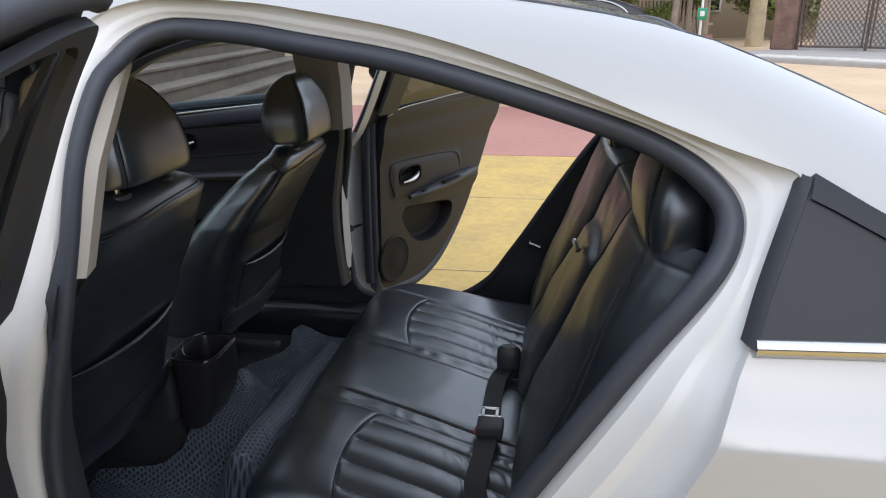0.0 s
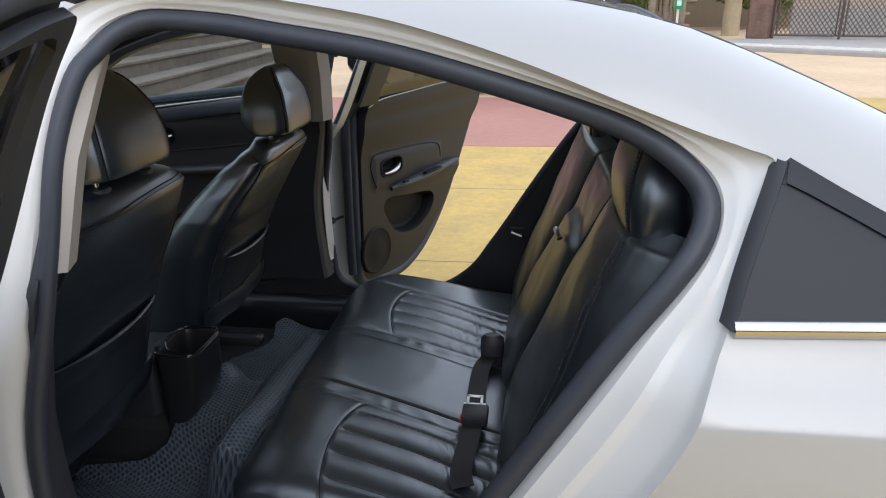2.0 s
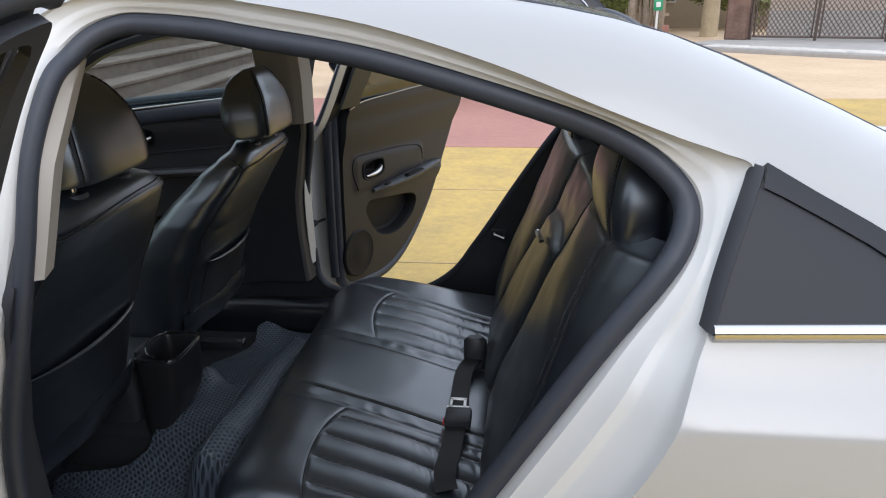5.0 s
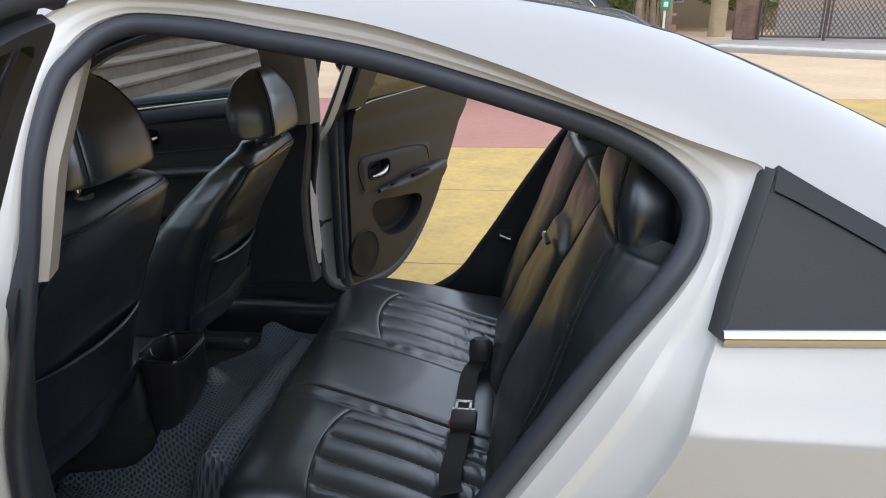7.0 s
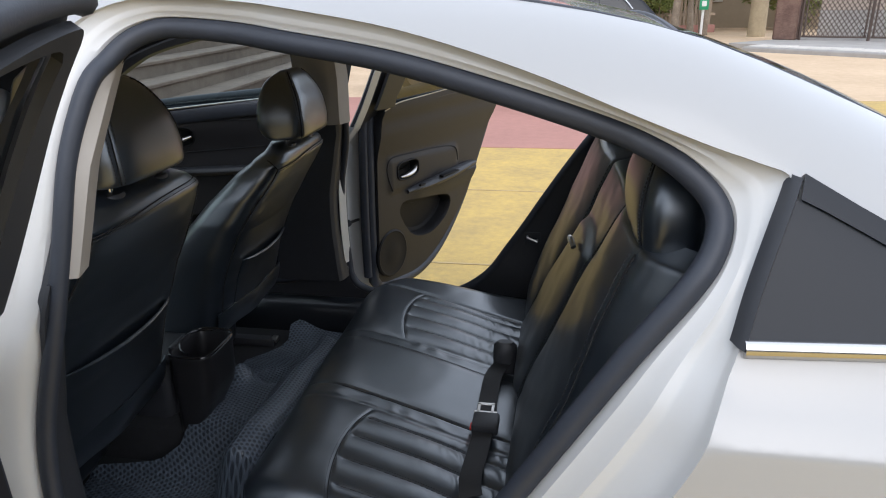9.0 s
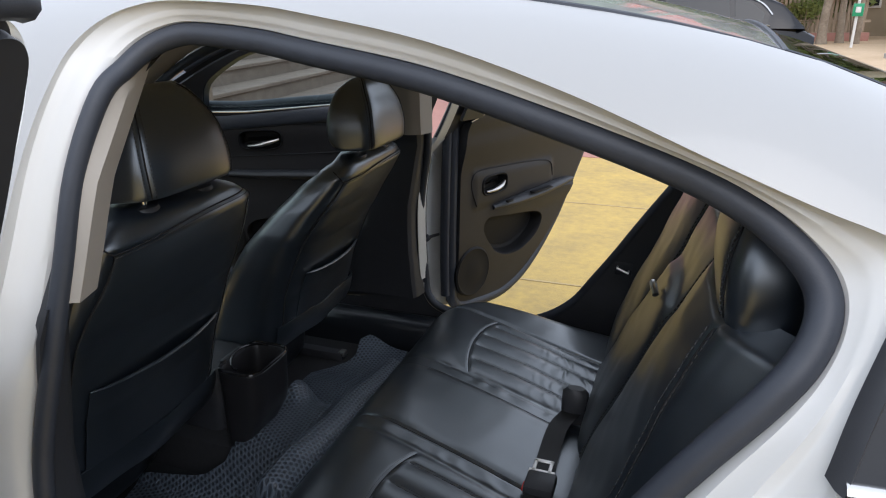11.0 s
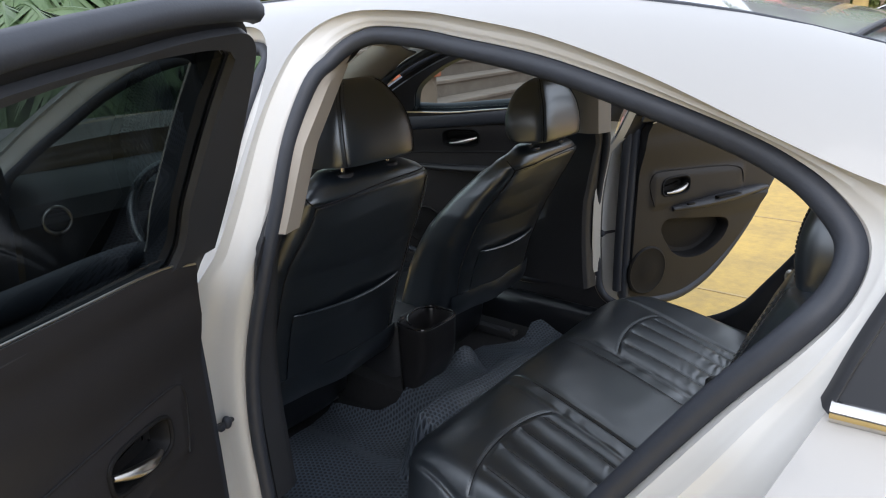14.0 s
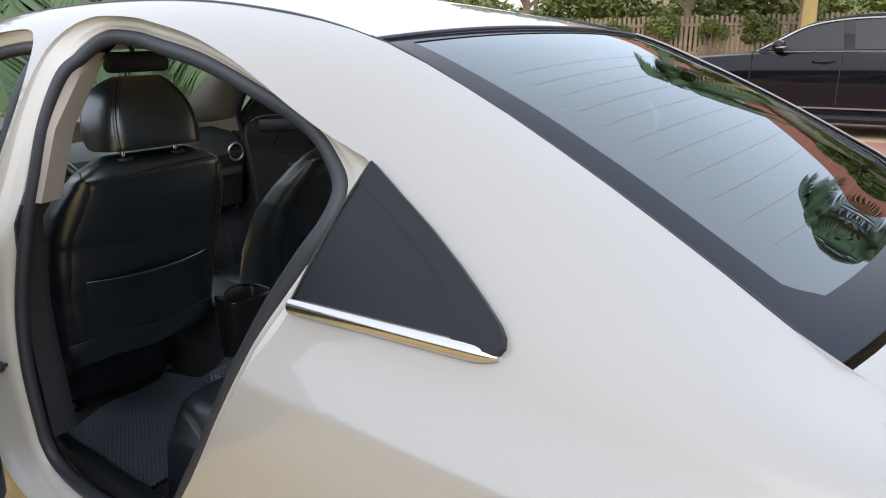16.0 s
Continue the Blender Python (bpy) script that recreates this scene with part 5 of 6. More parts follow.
# ---------------------------------------------------------------- outdoors
YELLOW = material("yellow_paving", (0.60, 0.41, 0.105), 0.8, color2=(0.36, 0.26, 0.10), scale=16, patch=2.2, bump=0.6, bump_scale=90)
RED = material("red_paving", (0.43, 0.215, 0.17), 0.85, color2=(0.33, 0.165, 0.13), scale=9, patch=0.7, bump=0.4, bump_scale=60)
CONCRETE = material("concrete", (0.24, 0.19, 0.155), 0.9, color2=(0.12, 0.09, 0.075), scale=5, patch=0.9, bump=0.5, bump_scale=40)
WALLTAN = material("tan_wall", (0.46, 0.38, 0.31), 0.9, var=0.15, scale=3)
BARK = material("bark", (0.30, 0.25, 0.19), 0.9, color2=(0.18, 0.14, 0.10), scale=12, patch=3, bump=0.8, bump_scale=30)
RUST = material("brown_iron", (0.10, 0.07, 0.055), 0.7, var=0.3)
LEAF = material("leaf", (0.11, 0.17, 0.045), 0.5, color2=(0.24, 0.25, 0.06), scale=4, patch=1)
WHITEKERB = material("pale_kerb", (0.62, 0.58, 0.52), 0.85, var=0.2, scale=8, patch=2)
GREYPAVE = material("grey_pavement", (0.40, 0.38, 0.35), 0.9, var=0.25, scale=4)
WOOD = material("grey_picket_wood", (0.42, 0.33, 0.24), 0.85, color2=(0.28, 0.22, 0.16), scale=6)
CREAM = material("cream_wall", (0.42, 0.35, 0.25), 0.9, var=0.12, scale=2)
ROOFRED = material("red_roof_tiles", (0.40, 0.13, 0.07), 0.8, var=0.25, scale=3)
POLE = material("yellow_pole", (0.52, 0.39, 0.14), 0.5, var=0.15, scale=6)
SIGN = material("green_sign", (0.03, 0.30, 0.14), 0.4)
SIGNWHITE = material("sign_white", (0.75, 0.75, 0.73), 0.5)
CARBLACK = material("black_car_paint", (0.005, 0.006, 0.010), 0.08, coat=0.2, var=0.1, spec=0.3)
DARKGLASS = material("dark_car_glass", (0.02, 0.022, 0.024), 0.22, var=0.1)

ground = tagged(part("ground", grid(8, 8, lambda u, v: Vector((-400 + 800 * u, -400 + 800 * v, 0.0))), YELLOW), "worn yellow-painted concrete paving", "ground", kind="structure")
tagged(part("red_band", box(-3.4, 3.9, 6.27, 10.0, -0.02, 0.005, 0.0), RED), "faded red paving band", "pavement", kind="structure")
JOINT = material("paving_joint_sand", (0.52, 0.40, 0.20), 0.9, color2=(0.34, 0.25, 0.12), scale=20, patch=3)
for k, y in enumerate((2.95, 4.58)):
    tagged(part("paving_joint", box(-12, 14, y, y + 0.016, -0.02, 0.004, 0.0), JOINT), "pale joint between paving slabs", "pavement", kind="structure")

# tan concrete lightened: the stronger sunshine out there is put into its colour
SUNLITPAVE = material("sunlit_tan_concrete", (0.66, 0.50, 0.33), 0.9, color2=(0.50, 0.36, 0.22), scale=7, patch=0.6, bump=0.4, bump_scale=50)
tagged(part("forecourt", box(-40, 60, 10.0, 60, -0.02, 0.004, 0.0), SUNLITPAVE), "tan concrete forecourt before the gate, painted pale as if sunlit", "pavement", kind="structure")

# pavement and gate run at a slant behind the car
GD = Vector((0.70, -0.714, 0))
GN = Vector((0.714, 0.70, 0))


def slant(a, b, z=0.0):
    """a metres along the kerb, b metres behind it."""
    return Vector((6.75, 18.9, z)) + GD * a + GN * b


def slab(a0, a1, b0, b1, z0, z1, r=0.01):
    bm = box(a0, a1, b0, b1, z0, z1, r, 1)
    for v in bm.verts:
        v.co = slant(v.co.x, v.co.y, v.co.z)
    bmesh.ops.recalc_face_normals(bm, faces=bm.faces[:])
    return bm


pavement = tagged(part("pavement", slab(-2.6, 26, 1.05, 15, -0.05, 0.14), GREYPAVE), "grey raised pavement in front of the gate", "pavement", kind="structure")
for k in range(48):
    a = -1.52 + k * 0.56
    part("kerb_stone", slab(a + 0.012, a + 0.548, 0.30, 1.04, -0.05, 0.15 + 0.006 * math.sin(k * 2.1), 0.03), WHITEKERB, pavement)
part("kerb_edge", slab(-1.52, 26, 0.0, 0.29, -0.05, 0.13, 0.04), GREYPAVE, pavement)
GATE0, GATED, GATEN = Vector((7.42, 23.2, 0)), Vector((0.9, -0.436, 0)), Vector((0.436, 0.9, 0))


def gate_at(a, b, z):
    return GATE0 + GATED * a + GATEN * b + Vector((0, 0, z))


def gate_slab(a0, a1, b0, b1, z0, z1, r=0.01):
    bm = box(a0, a1, b0, b1, z0, z1, r, 1)
    for v in bm.verts:
        v.co = gate_at(*v.co)
    bmesh.ops.recalc_face_normals(bm, faces=bm.faces[:])
    return bm


gate = thing("lattice_gate", "brown iron lattice gate between rough brown posts", "gate")
part("stone_post", gate_slab(-0.05, 0.62, -0.2, 0.45, 0.12, 2.9, 0.05), material("rough_brown_stone", (0.21, 0.135, 0.10), 0.95, color2=(0.12, 0.07, 0.055), scale=7, patch=4, bump=1.0, bump_scale=14), gate, "rough brown stone gate post")
for a in (0.70, 2.55, 4.4, 6.25, 8.1):
    part("gate_post", tube([gate_at(a, 0, 0.12), gate_at(a, 0, 2.7)], 0.045, 10), RUST, gate)
WIDE = 1.75
for a in (0.75, 2.60, 4.45, 6.30):
    fr = bmesh.new()
    for z in (0.24, 2.45):
        tube([gate_at(a, 0, z), gate_at(a + WIDE, 0, z)], 0.028, 6, bm=fr)
    for e in (0.06, WIDE - 0.06):
        tube([gate_at(a + e, 0, 0.24), gate_at(a + e, 0, 2.45)], 0.025, 6, bm=fr)
    part("gate_frame", fr, RUST, gate)
    lat = bmesh.new()
    for k in range(-16, 28):
        for sg in (1, -1):
            x0, dx = k * 0.13, sg * 2.21 * 0.72
            t0, t1 = 0.0, 1.0
            for lim in (0.0, WIDE):
                t = (lim - x0) / dx
                if (dx > 0) == (lim == 0.0):
                    t0 = max(t0, t)
                else:
                    t1 = min(t1, t)
            if t1 - t0 > 0.02:
                tube([gate_at(a + x0 + dx * t, 0.01 * sg, 0.24 + 2.21 * t) for t in (t0, t1)], 0.012, 4, bm=lat)
    part("lattice", lat, RUST, gate, "diamond lattice of flat iron bars")
tagged(part("wall_behind_gate", gate_slab(0.7, 16, 3.6, 3.9, 0, 4.2), WALLTAN), "plain tan wall behind the gate", "wall", kind="structure")
tagged(part("wall_band", gate_slab(0.7, 16, 3.55, 3.6, 0.1, 0.95), GREYPAVE), "darker base of the tan wall", "wall", kind="structure")
pot = thing("flower_pot", "white pot with red marks by the gate", "pot")
pp = gate_at(2.35, 0.9, 0)
part("pot_body", loft([[pp + Vector((r * math.cos(k * math.tau / 16), r * math.sin(k * math.tau / 16), z)) for k in range(16)] for r, z in ((0.13, 0.14), (0.19, 0.5), (0.21, 0.52), (0.18, 0.52), (0.15, 0.3))]), SIGNWHITE, pot)


# ---------------------------------------------------------------- plants
def leaves(bm, centre, radius, count, size, seed, squash=0.8, hang=0.0):
    rnd = random.Random(seed)
    for _ in range(count):
        while True:
            p = Vector((rnd.uniform(-1, 1), rnd.uniform(-1, 1), rnd.uniform(-1, 1)))
            if p.length < 1 and (p.length > 0.45 or rnd.random() < 0.3):
                break
        lump = 0.75 + 0.5 * noise.noise(p * 2.3 + Vector((seed, 0, 0)))
        c = Vector(centre) + Vector((p.x * radius, p.y * radius, p.z * radius * squash)) * lump
        d = Vector((rnd.gauss(0, 1), rnd.gauss(0, 1), rnd.gauss(0, 0.6) - hang)).normalized()
        s = d.cross(Vector((rnd.gauss(0, 1), rnd.gauss(0, 1), rnd.gauss(0, 1)))).normalized()
        L = size * rnd.uniform(0.6, 1.4)
        v = [bm.verts.new(q) for q in (c - d * L, c + s * L * 0.38, c + d * L, c - s * L * 0.38)]
        bm.faces.new(v)
    return bm


def tree(x, y, height, r, crown, seed, group="trees by the fence", label="slender tree with a pale trunk and leafy crown", lean=0.0, clear=0.5):
    t = thing("tree", label, "tree", group, m=None)
    rnd = random.Random(seed)
    pts = [Vector((x + lean * z + 0.06 * math.sin(z * 1.3 + seed), y + 0.05 * math.cos(z * 1.1 + seed), z)) for z in [height * i / 12 for i in range(13)]]
    tr = tube(pts, [r * (1.25 if i == 0 else 1) * (1 - 0.6 * i / 12) for i in range(13)], 12)
    for k in range(7):
        i = 6 + k % 6
        a = k * 2.4 + seed
        e = pts[i] + Vector((math.cos(a) * crown * 0.8, math.sin(a) * crown * 0.8, crown * 0.5))
        tube([pts[i], pts[i].lerp(e, 0.5) + Vector((0, 0, 0.15)), e], [r * 0.4, r * 0.25, r * 0.08], 6, bm=tr)
    part("trunk", tr, BARK, t, "pale bark trunk with limbs")
    bm = bmesh.new()
    for k in range(7):
        a = k * 2.4 + seed
        c = pts[-1] + Vector((math.cos(a) * crown * 0.65, math.sin(a) * crown * 0.65, rnd.uniform(-0.5, 0.3) * crown))
        leaves(bm, c, crown * 0.6, 700, 0.16, seed * 10 + k)
    part("crown", bm, LEAF, t, "uneven green crown", smooth=False)
    return t


def shrub(x, y, z, r, n, seed, name="shrub", label="dense green shrub by the fence"):
    s = thing(name, label, "shrub", "shrubs by the fence")
    st = bmesh.new()
    rnd = random.Random(seed)
    for k in range(6):
        a = k * 1.05 + seed
        tube([(x, y, 0), (x + 0.3 * r * math.cos(a), y + 0.3 * r * math.sin(a), z * 0.6), (x + 0.7 * r * math.cos(a), y + 0.7 * r * math.sin(a), z + 0.3 * r)], [0.03, 0.02, 0.008], 5, bm=st)
    part("branching_stem", st, BARK, s)
    bm = bmesh.new()
    for k in range(5):
        a = k * 1.9 + seed
        leaves(bm, (x + math.cos(a) * r * 0.5, y + math.sin(a) * r * 0.5, max(z + rnd.uniform(-0.4, 0.4) * r, 0.4 * r)), r * 0.66, n // 3, 0.075, seed * 7 + k)
    part("foliage", bm, LEAF, s, smooth=False)


def palm(x, y, height, r, length, fronds, seed, label, trunk_mat, fan=False, droop=0.9, lean=0.0):
    p = thing("palm_tree", label, "palm", "palms")
    rnd = random.Random(seed)
    pts = [Vector((x + lean * (i / 10) ** 2 + 0.03 * math.sin(i * 0.8 + seed), y, height * i / 10)) for i in range(11)]
    part("trunk", tube(pts, [r * (1.3 - 0.05 * i) for i in range(11)], 14), trunk_mat, p)
    top = pts[-1]
    bm = bmesh.new()
    for k in range(fronds):
        a = k * 2.399 + seed
        up = rnd.uniform(0.1, 1.0) - 0.35
        h = Vector((math.cos(a), math.sin(a), 0))
        rib = []
        L = length * rnd.uniform(0.8, 1.15)
        for i in range(15):
            t = i / 14
            rib.append(top + h * L * t * (1 - 0.18 * t) + Vector((0, 0, L * (up * t - droop * t * t))))
        tube(rib, [0.022 * (1 - 0.8 * i / 14) + 0.003 for i in range(15)], 5, bm=bm)
        side = h.cross(Vector((0, 0, 1)))
        for i in range(2 if not fan else 5, 44):
            t = i / 44
            j = min(int(t * 14), 13)
            q = rib[j].lerp(rib[j + 1], t * 14 - j)
            d = (rib[j + 1] - rib[j]).normalized()
            w = L * 0.30 * math.sin(math.pi * min(t * 0.9 + 0.12, 1)) ** 0.7
            for sg in (-1, 1):
                tip = q + side * sg * w * 0.8 + d * w * 0.55 + Vector((0, 0, -w * (0.45 + 0.3 * rnd.random())))
                m = q.lerp(tip, 0.5) + Vector((0, 0, w * 0.08))
                b = d * (0.014 + 0.008 * L)
                v = [bm.verts.new(z) for z in (q - b, m - b * 1.2, tip, m + b * 1.2, q + b)]
                bm.faces.new(v)
    part("fronds", bm, PALMLEAF, p, "long feathered green fronds", smooth=False)


PALMTRUNK = material("palm_trunk", (0.44, 0.36, 0.23), 0.85, color2=(0.30, 0.24, 0.15), scale=10, patch=3, bump=0.7, bump_scale=25)
PALMLEAF = material("palm_leaf", (0.08, 0.14, 0.06), 0.45, color2=(0.10, 0.15, 0.05), scale=3)
palm(-6.4, 2.2, 1.5, 0.16, 2.2, 26, 1, "low palm with long drooping fronds", BARK)
palm(-6.1, 4.5, 1.35, 0.14, 1.6, 28, 4, "low palm with long drooping fronds", BARK)
palm(-7.9, 3.6, 2.3, 0.18, 2.3, 26, 9, "low palm with long drooping fronds", BARK)
palm(-1.86, 20.0, 6.6, 0.15, 3.4, 22, 2, "tall palm with a smooth yellowish trunk", POLE)
palm(8.0, 27.6, 9.4, 0.25, 3.6, 24, 5, "tall palm with a thick pale ringed trunk", PALMTRUNK, lean=-1.2)
for i, (x, y, h, r, c) in enumerate(((5.9, 29.5, 4.2, 0.14, 1.2), (5.2, 28.5, 4.0, 0.17, 1.2), (4.4, 31, 4.6, 0.16, 1.3), (6.7, 31.5, 4.6, 0.2, 1.3), (6.3, 28.9, 4.0, 0.12, 1.1), (3.4, 33, 5, 0.2, 1.6), (-3.0, 25.5, 4.2, 0.14, 1.5), (-7.0, 26, 4.5, 0.18, 1.8),
                                     (-11.5, 22, 4.8, 0.2, 2.0))):
    tree(x, y, h, r, c, i + 3)

# picket fence with shrubs
fence = thing("picket_fence", "weathered grey wooden picket fence", "fence")
FA, FB = Vector((-16, 22.0, 0)), Vector((7.2, 31.5, 0))
fd = (FB - FA).normalized()
ln = (FB - FA).length
for z in (0.75, 1.75):
    bm = box(0, ln, -0.03, 0.03, z - 0.05, z + 0.05, 0.0)
    bm.transform(Matrix.Translation(FA) @ Matrix.Rotation(math.atan2(fd.y, fd.x), 4, "Z"))
    part("rail", bm, WOOD, fence)
pk = mesh_of("picket", box(-0.055, 0.055, -0.015, 0.015, 0.25, 2.05, 0.008, 1), WOOD, False)
for k in range(int(ln / 0.17)):
    o = new("picket", pk)
    o.parent = fence
    o.matrix_world = Matrix.Translation(FA + fd * (k * 0.17) + Vector((0, 0, 0.03 * math.sin(k * 1.7)))) @ Matrix.Rotation(math.atan2(fd.y, fd.x), 4, "Z")
base = box(0, ln, -0.12, 0.12, 0, 0.32, 0.02)
base.transform(Matrix.Translation(FA) @ Matrix.Rotation(math.atan2(fd.y, fd.x), 4, "Z"))
part("plinth", base, RED, fence)
for i in range(15):
    q = FA.lerp(FB, (i + 0.4) / 15) - Vector((-fd.y, fd.x, 0)) * (0.35 + 0.25 * math.sin(i * 2.3))
    shrub(q.x, q.y, 1.0 + 0.9 * abs(math.sin(i * 1.7)), 0.62 + 0.25 * math.sin(i * 3.1), 1500, i + 1)
hb = bmesh.new()
for i in range(26):
    leaves(hb, (-20 + i * 1.35, 27 + 0.28 * i, 2.3 + 0.7 * math.sin(i * 1.3)), 1.75, 1300, 0.17, 200 + i)
tagged(part("hedge_trees", hb, LEAF, smooth=False), "dense woodland foliage behind the fence", "foliage", kind="stuff")
hb = bmesh.new()
for i in range(10):
    leaves(hb, (-10 - 0.5 * math.sin(i), -4 + i * 1.6, 2.2 + 0.8 * math.sin(i * 1.9)), 1.9, 1200, 0.16, 300 + i)
tagged(part("hedge_plants", hb, LEAF, smooth=False), "dense green garden foliage ahead of the car", "foliage", kind="stuff")

# house with red roof
house = thing("house", "cream house with a red tiled roof behind the trees", "house")
part("wall", box(-16, 14, 36, 44, 0, 6.2, 0.02), CREAM, house)
part("roof", loft([[Vector((x, 35, 6.1)), Vector((x, 40, 8.6)), Vector((x, 45, 6.1)), Vector((x, 45, 5.95)), Vector((x, 35, 5.95))] for x in (-17, 15)]), ROOFRED, house)
for k in range(8):
    x = -14 + k * 3.5
    w = part("window", box(x, x + 1.4, 35.93, 36.0, 1.2, 2.8, 0.02), SIGNWHITE, house)
    part("pane", box(x + 0.1, x + 1.3, 35.9, 35.94, 1.3, 2.7, 0.0), DARKGLASS, w)

sign = thing("sign_post", "white post with a small green and white sign", "sign")
part("post", tube([(5.78, 26.5, 0), (5.78, 26.5, 2.6)], 0.045, 10), SIGNWHITE, sign)
part("sign_plate", box(5.62, 5.94, 26.40, 26.43, 1.00, 1.40, 0.01), SIGN, sign, "green sign plate")
part("sign_symbol", box(5.70, 5.86, 26.385, 26.40, 1.12, 1.30, 0.02), SIGNWHITE, sign)

# ---------------------------------------------------------------- terrace steps
steps = tagged(new("terrace_steps"), "stained concrete terrace steps", "steps", kind="structure")
for k in range(9):
    x1 = -3.15 - 0.42 * k
    bm = box(x1 - (0.42 if k < 8 else 3.0), x1, 4.9 + 0.0 * k, 13.2, -0.02, 0.19 * (k + 1), 0.012, 1)
    for v in bm.verts:
        v.co.x -= 0.085 * (v.co.y - 8)
    st = part("step", bm, CONCRETE, steps)
    # overhang added so that a dark line falls on each riser
    bm = box(x1 - 0.40, x1 + 0.035, 4.88, 13.2, 0.19 * (k + 1) - 0.040, 0.19 * (k + 1) + 0.004, 0.008, 1)
    for v in bm.verts:
        v.co.x -= 0.085 * (v.co.y - 8)
    part("tread", bm, CONCRETE, st, "worn concrete tread with a nosing added to cast a shadow line")
part("pedestal", box(-4.15, -3.35, 4.35, 4.88, -0.02, 0.92, 0.02), CONCRETE, steps)
part("pedestal_cap", box(-4.2, -3.3, 4.3, 4.89, 0.92, 1.0, 0.015), ROOFRED, steps, "reddish cap stone")


# unseen plain wall behind the camera, added to darken what the black car reflects
tagged(part("reflection_wall", box(-30, 30, -13.4, -13.0, -0.02, 3.6, 0.02), material("reflection_wall_dark", (0.10, 0.10, 0.09), 0.9, var=0.2, scale=2)), "unseen dark wall added to darken the black car's reflections", "wall", kind="structure")


# ---------------------------------------------------------------- black car
suv = thing("black_car", "glossy black car with chrome window trim, parked by the fence", "car")
SY = 10.2
side = [(-2.32, 0.42, 0.78), (-2.25, 0.34, 0.93), (-1.95, 0.28, 1.03), (-1.5, 0.24, 1.085), (-0.8, 0.22, 1.13), (0.2, 0.20, 1.14), (1.4, 0.20, 1.15), (2.1, 0.26, 1.14), (2.36, 0.36, 1.0)]
rows = []
for x, lo, hi in side:
    w = 0.93 - 0.22 * smoothstep(1.7, 2.4, abs(x))
    pr = [(-w + 0.05, lo), (-w, lo + 0.06), (-w + 0.012, lo + 0.14), (-w + 0.02, lo + 0.30), (-w - 0.005, 0.62), (-w - 0.012, 0.74), (-w - 0.005, hi - 0.20), (-w + 0.012, hi - 0.10), (-w + 0.03, hi - 0.02), (-w + 0.07, hi)]
    pr = pr + [(-a, b) for a, b in pr[::-1]]
    rows.append([Vector((x, SY + 0.93 + a, b)) for a, b in pr])
part("body", loft(rows), CARBLACK, suv, "glossy black car body with a sculpted side")
green = [(-0.92, 1.10, 1.125), (-0.55, 1.10, 1.34), (-0.18, 1.10, 1.525), (0.20, 1.10, 1.605), (0.7, 1.10, 1.635), (1.4, 1.10, 1.60), (1.9, 1.10, 1.44), (2.2, 1.10, 1.13)]


def cabin_y(x, z):
    hi = lerp(x, [(a, c) for a, b, c in green])
    wt = 0.88 - 0.34 * (hi - 1.1)
    t = (z - 1.10) / max(hi - 0.06 - 1.10, 0.01)
    return SY + 0.93 - (0.88 + (wt - 0.88) * t)


rows = []
for i in range(33):
    x = -0.92 + 3.12 * i / 32
    hi = lerp(x, [(a, c) for a, b, c in green])
    wt = 0.88 - 0.34 * (hi - 1.1)
    rows.append([Vector((x, SY + 0.93 + a, b)) for a, b in ((-0.88, 1.10), (-wt, hi - 0.06), (-wt + 0.03, hi - 0.02), (-wt + 0.12, hi), (wt - 0.12, hi), (wt - 0.03, hi - 0.02), (wt, hi - 0.06), (0.88, 1.10))])
part("cabin", loft(rows), CARBLACK, suv)


def suv_pane(pts, out):
    bm = bmesh.new()
    bm.faces.new([bm.verts.new((x, cabin_y(x, z) - out, z)) for x, z in pts])
    return thicken(bm, 0.004)


part("pillar_panel", suv_pane([(-0.80, 1.15), (-0.50, 1.315), (-0.2, 1.465), (0.2, 1.535), (0.7, 1.555), (1.3, 1.53), (1.6, 1.43), (1.75, 1.28), (1.72, 1.15)], 0.004), BLACKGLOSS, suv, "gloss black window pillars")
for pts in ([(-0.70, 1.165), (-0.48, 1.30), (-0.2, 1.435), (0.05, 1.50), (0.215, 1.515), (0.275, 1.165)], [(0.40, 1.165), (0.345, 1.528), (0.75, 1.54), (1.20, 1.52), (1.25, 1.165)], [(1.32, 1.165), (1.28, 1.51), (1.52, 1.43), (1.68, 1.30), (1.66, 1.165)]):
    part("window", suv_pane(pts, 0.010), DARKGLASS, suv, "dark side window")
cl = spline([(x, 0, z) for x, z in ((-0.82, 1.145), (-0.50, 1.325), (-0.2, 1.475), (0.2, 1.547), (0.7, 1.566), (1.3, 1.54), (1.62, 1.44), (1.78, 1.28))], 60, False)
part("chrome_trim", tube([(p.x, cabin_y(p.x, p.z) - 0.008, p.z) for p in cl], 0.011, 6), CHROME, suv, "bright window surround")
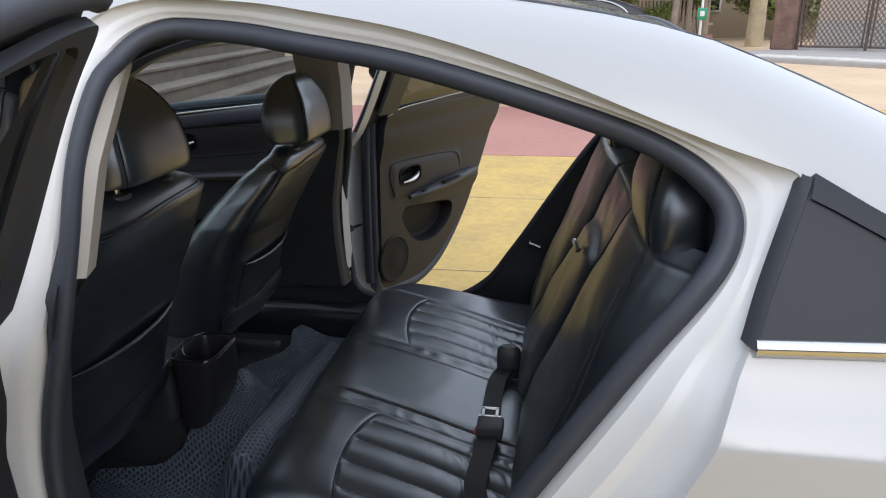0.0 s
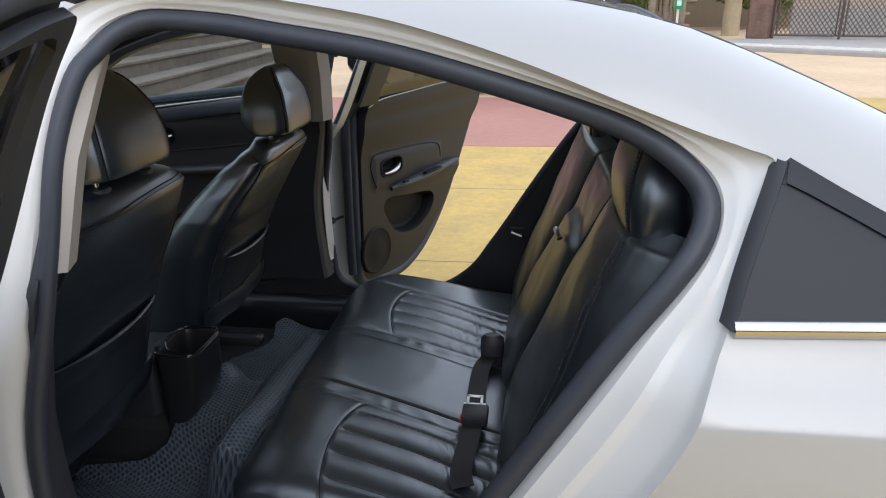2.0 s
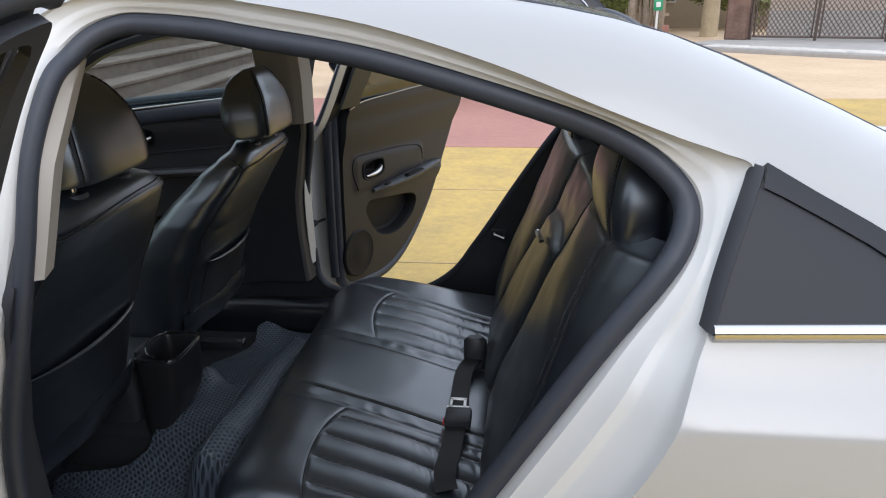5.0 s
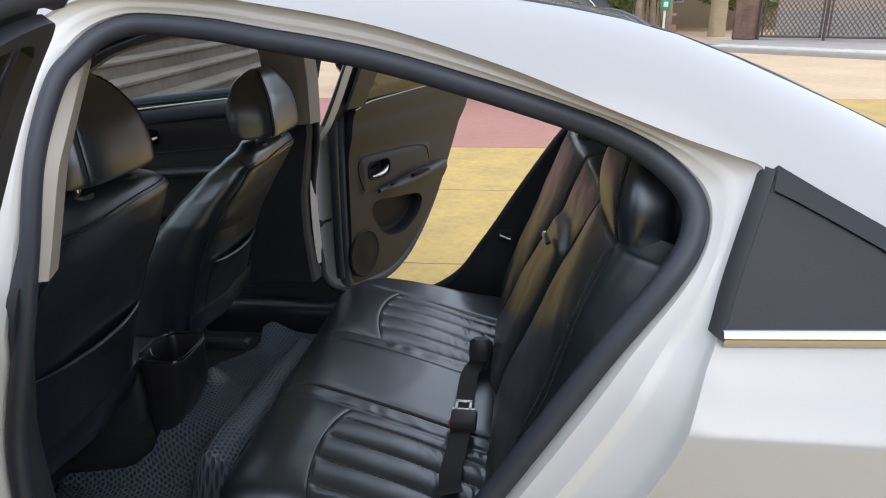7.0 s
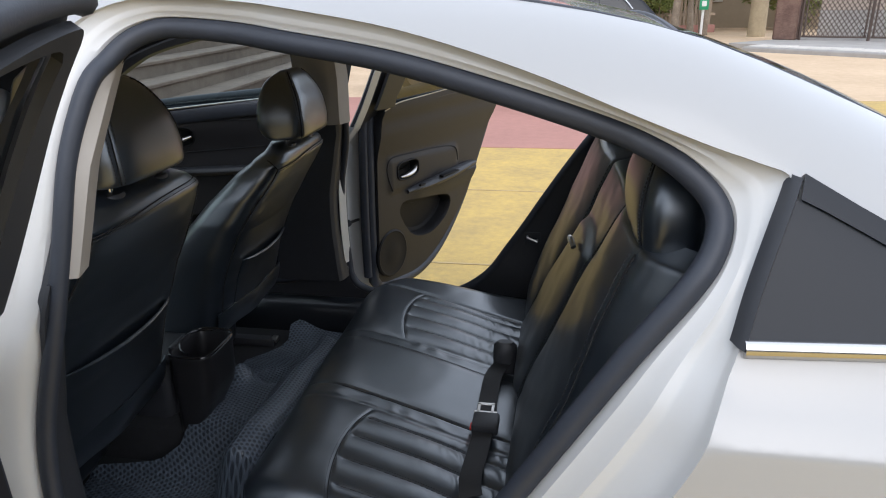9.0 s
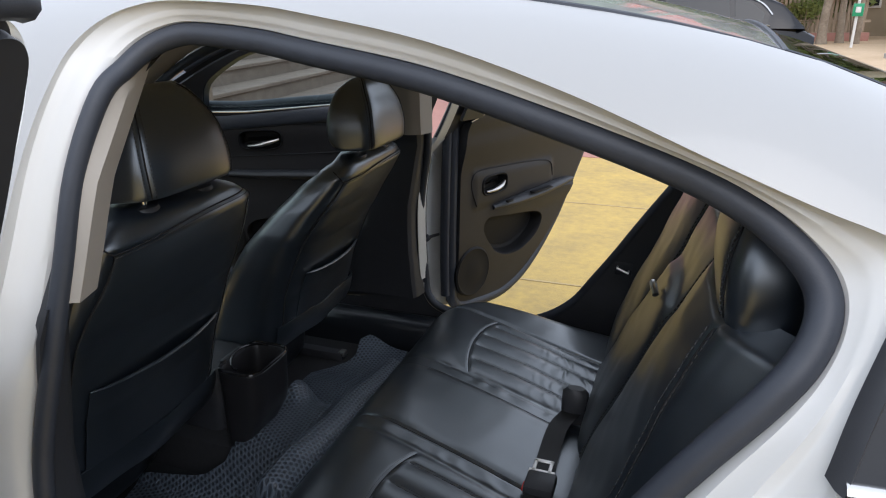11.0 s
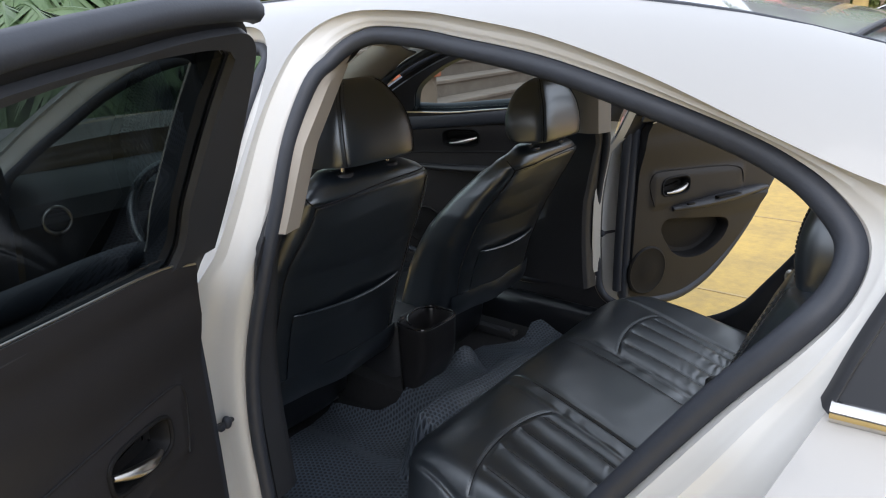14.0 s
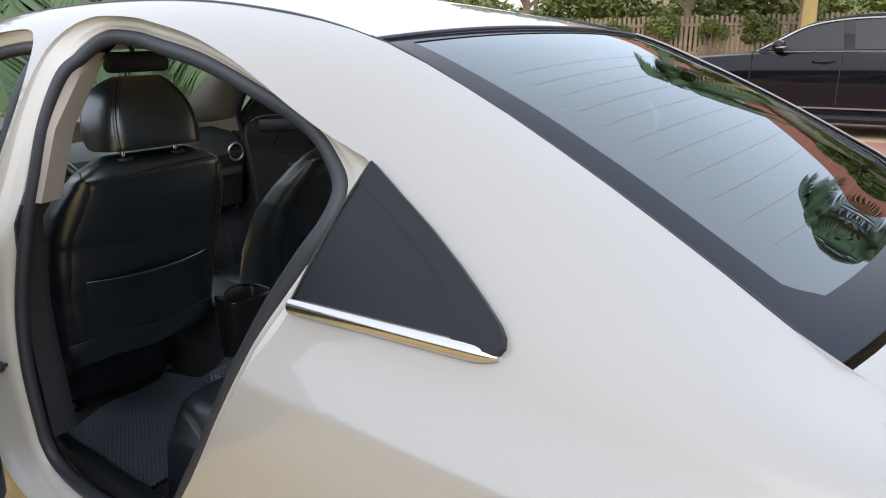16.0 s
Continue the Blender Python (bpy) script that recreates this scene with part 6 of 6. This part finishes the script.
part("belt_chrome", tube([(x, cabin_y(x, 1.14) - 0.01, 1.14) for x in (-0.83, -0.4, 0, 0.6, 1.2, 1.76)], 0.013, 6), CHROME, suv, "bright belt line")


def blob(cx, cy, cz, hx, hy, hz):
    rows = []
    for i in range(13):
        u = -1 + 2 * i / 12
        s = max(1 - abs(u) ** 2.6, 0.0) ** 0.5 + 0.02
        rows.append([Vector((cx + hx * s * math.cos(k * math.tau / 20), cy + hy * u, cz + hz * s * math.sin(k * math.tau / 20))) for k in range(20)])
    return loft(rows)


mir = part("door_mirror", blob(-0.50, SY - 0.10, 1.225, 0.085, 0.12, 0.075), CARBLACK, suv, "black door mirror")
part("mirror_band", blob(-0.475, SY - 0.12, 1.205, 0.078, 0.105, 0.022), SATIN, mir, "silver band on the mirror")
part("mirror_foot", box(-0.57, -0.45, SY - 0.03, SY + 0.06, 1.135, 1.175, 0.012), CARBLACK, mir)
for x in (0.06, 1.08):
    part("door_handle", tube([(x - 0.13, SY - 0.0, 1.01), (x - 0.10, SY - 0.035, 1.012), (x + 0.10, SY - 0.035, 1.018), (x + 0.13, SY - 0.0, 1.018)], 0.014, 8), BLACKGLOSS, suv, "gloss black door handle")
    part("handle_shell", blob(x, SY + 0.004, 1.008, 0.10, 0.012, 0.035), BLACKGLOSS, suv)
for x in (-0.86, 0.27, 1.27):
    part("door_gap", box(x - 0.004, x + 0.004, SY - 0.016, SY + 0.03, 0.45, 1.12, 0.0), RUBBER, suv)
part("sill_strip", tube([(x, SY + 0.01, 0.40) for x in (-0.9, 0.3, 1.2)], 0.012, 6), SATIN, suv, "thin bright sill strip")
for x in (-1.42, 1.42):
    for yy in (SY + 0.0, SY + 1.63):
        w = part("wheel", tube([(x, yy - 0.03, 0.35), (x, yy, 0.35), (x, yy + 0.2, 0.35), (x, yy + 0.23, 0.35)], [0.31, 0.35, 0.35, 0.31], 32), RUBBER, suv)
        part("rim", tube([(x, yy - 0.04, 0.35), (x, yy - 0.03, 0.35)], [0.22, 0.23], 24), SATIN, w)
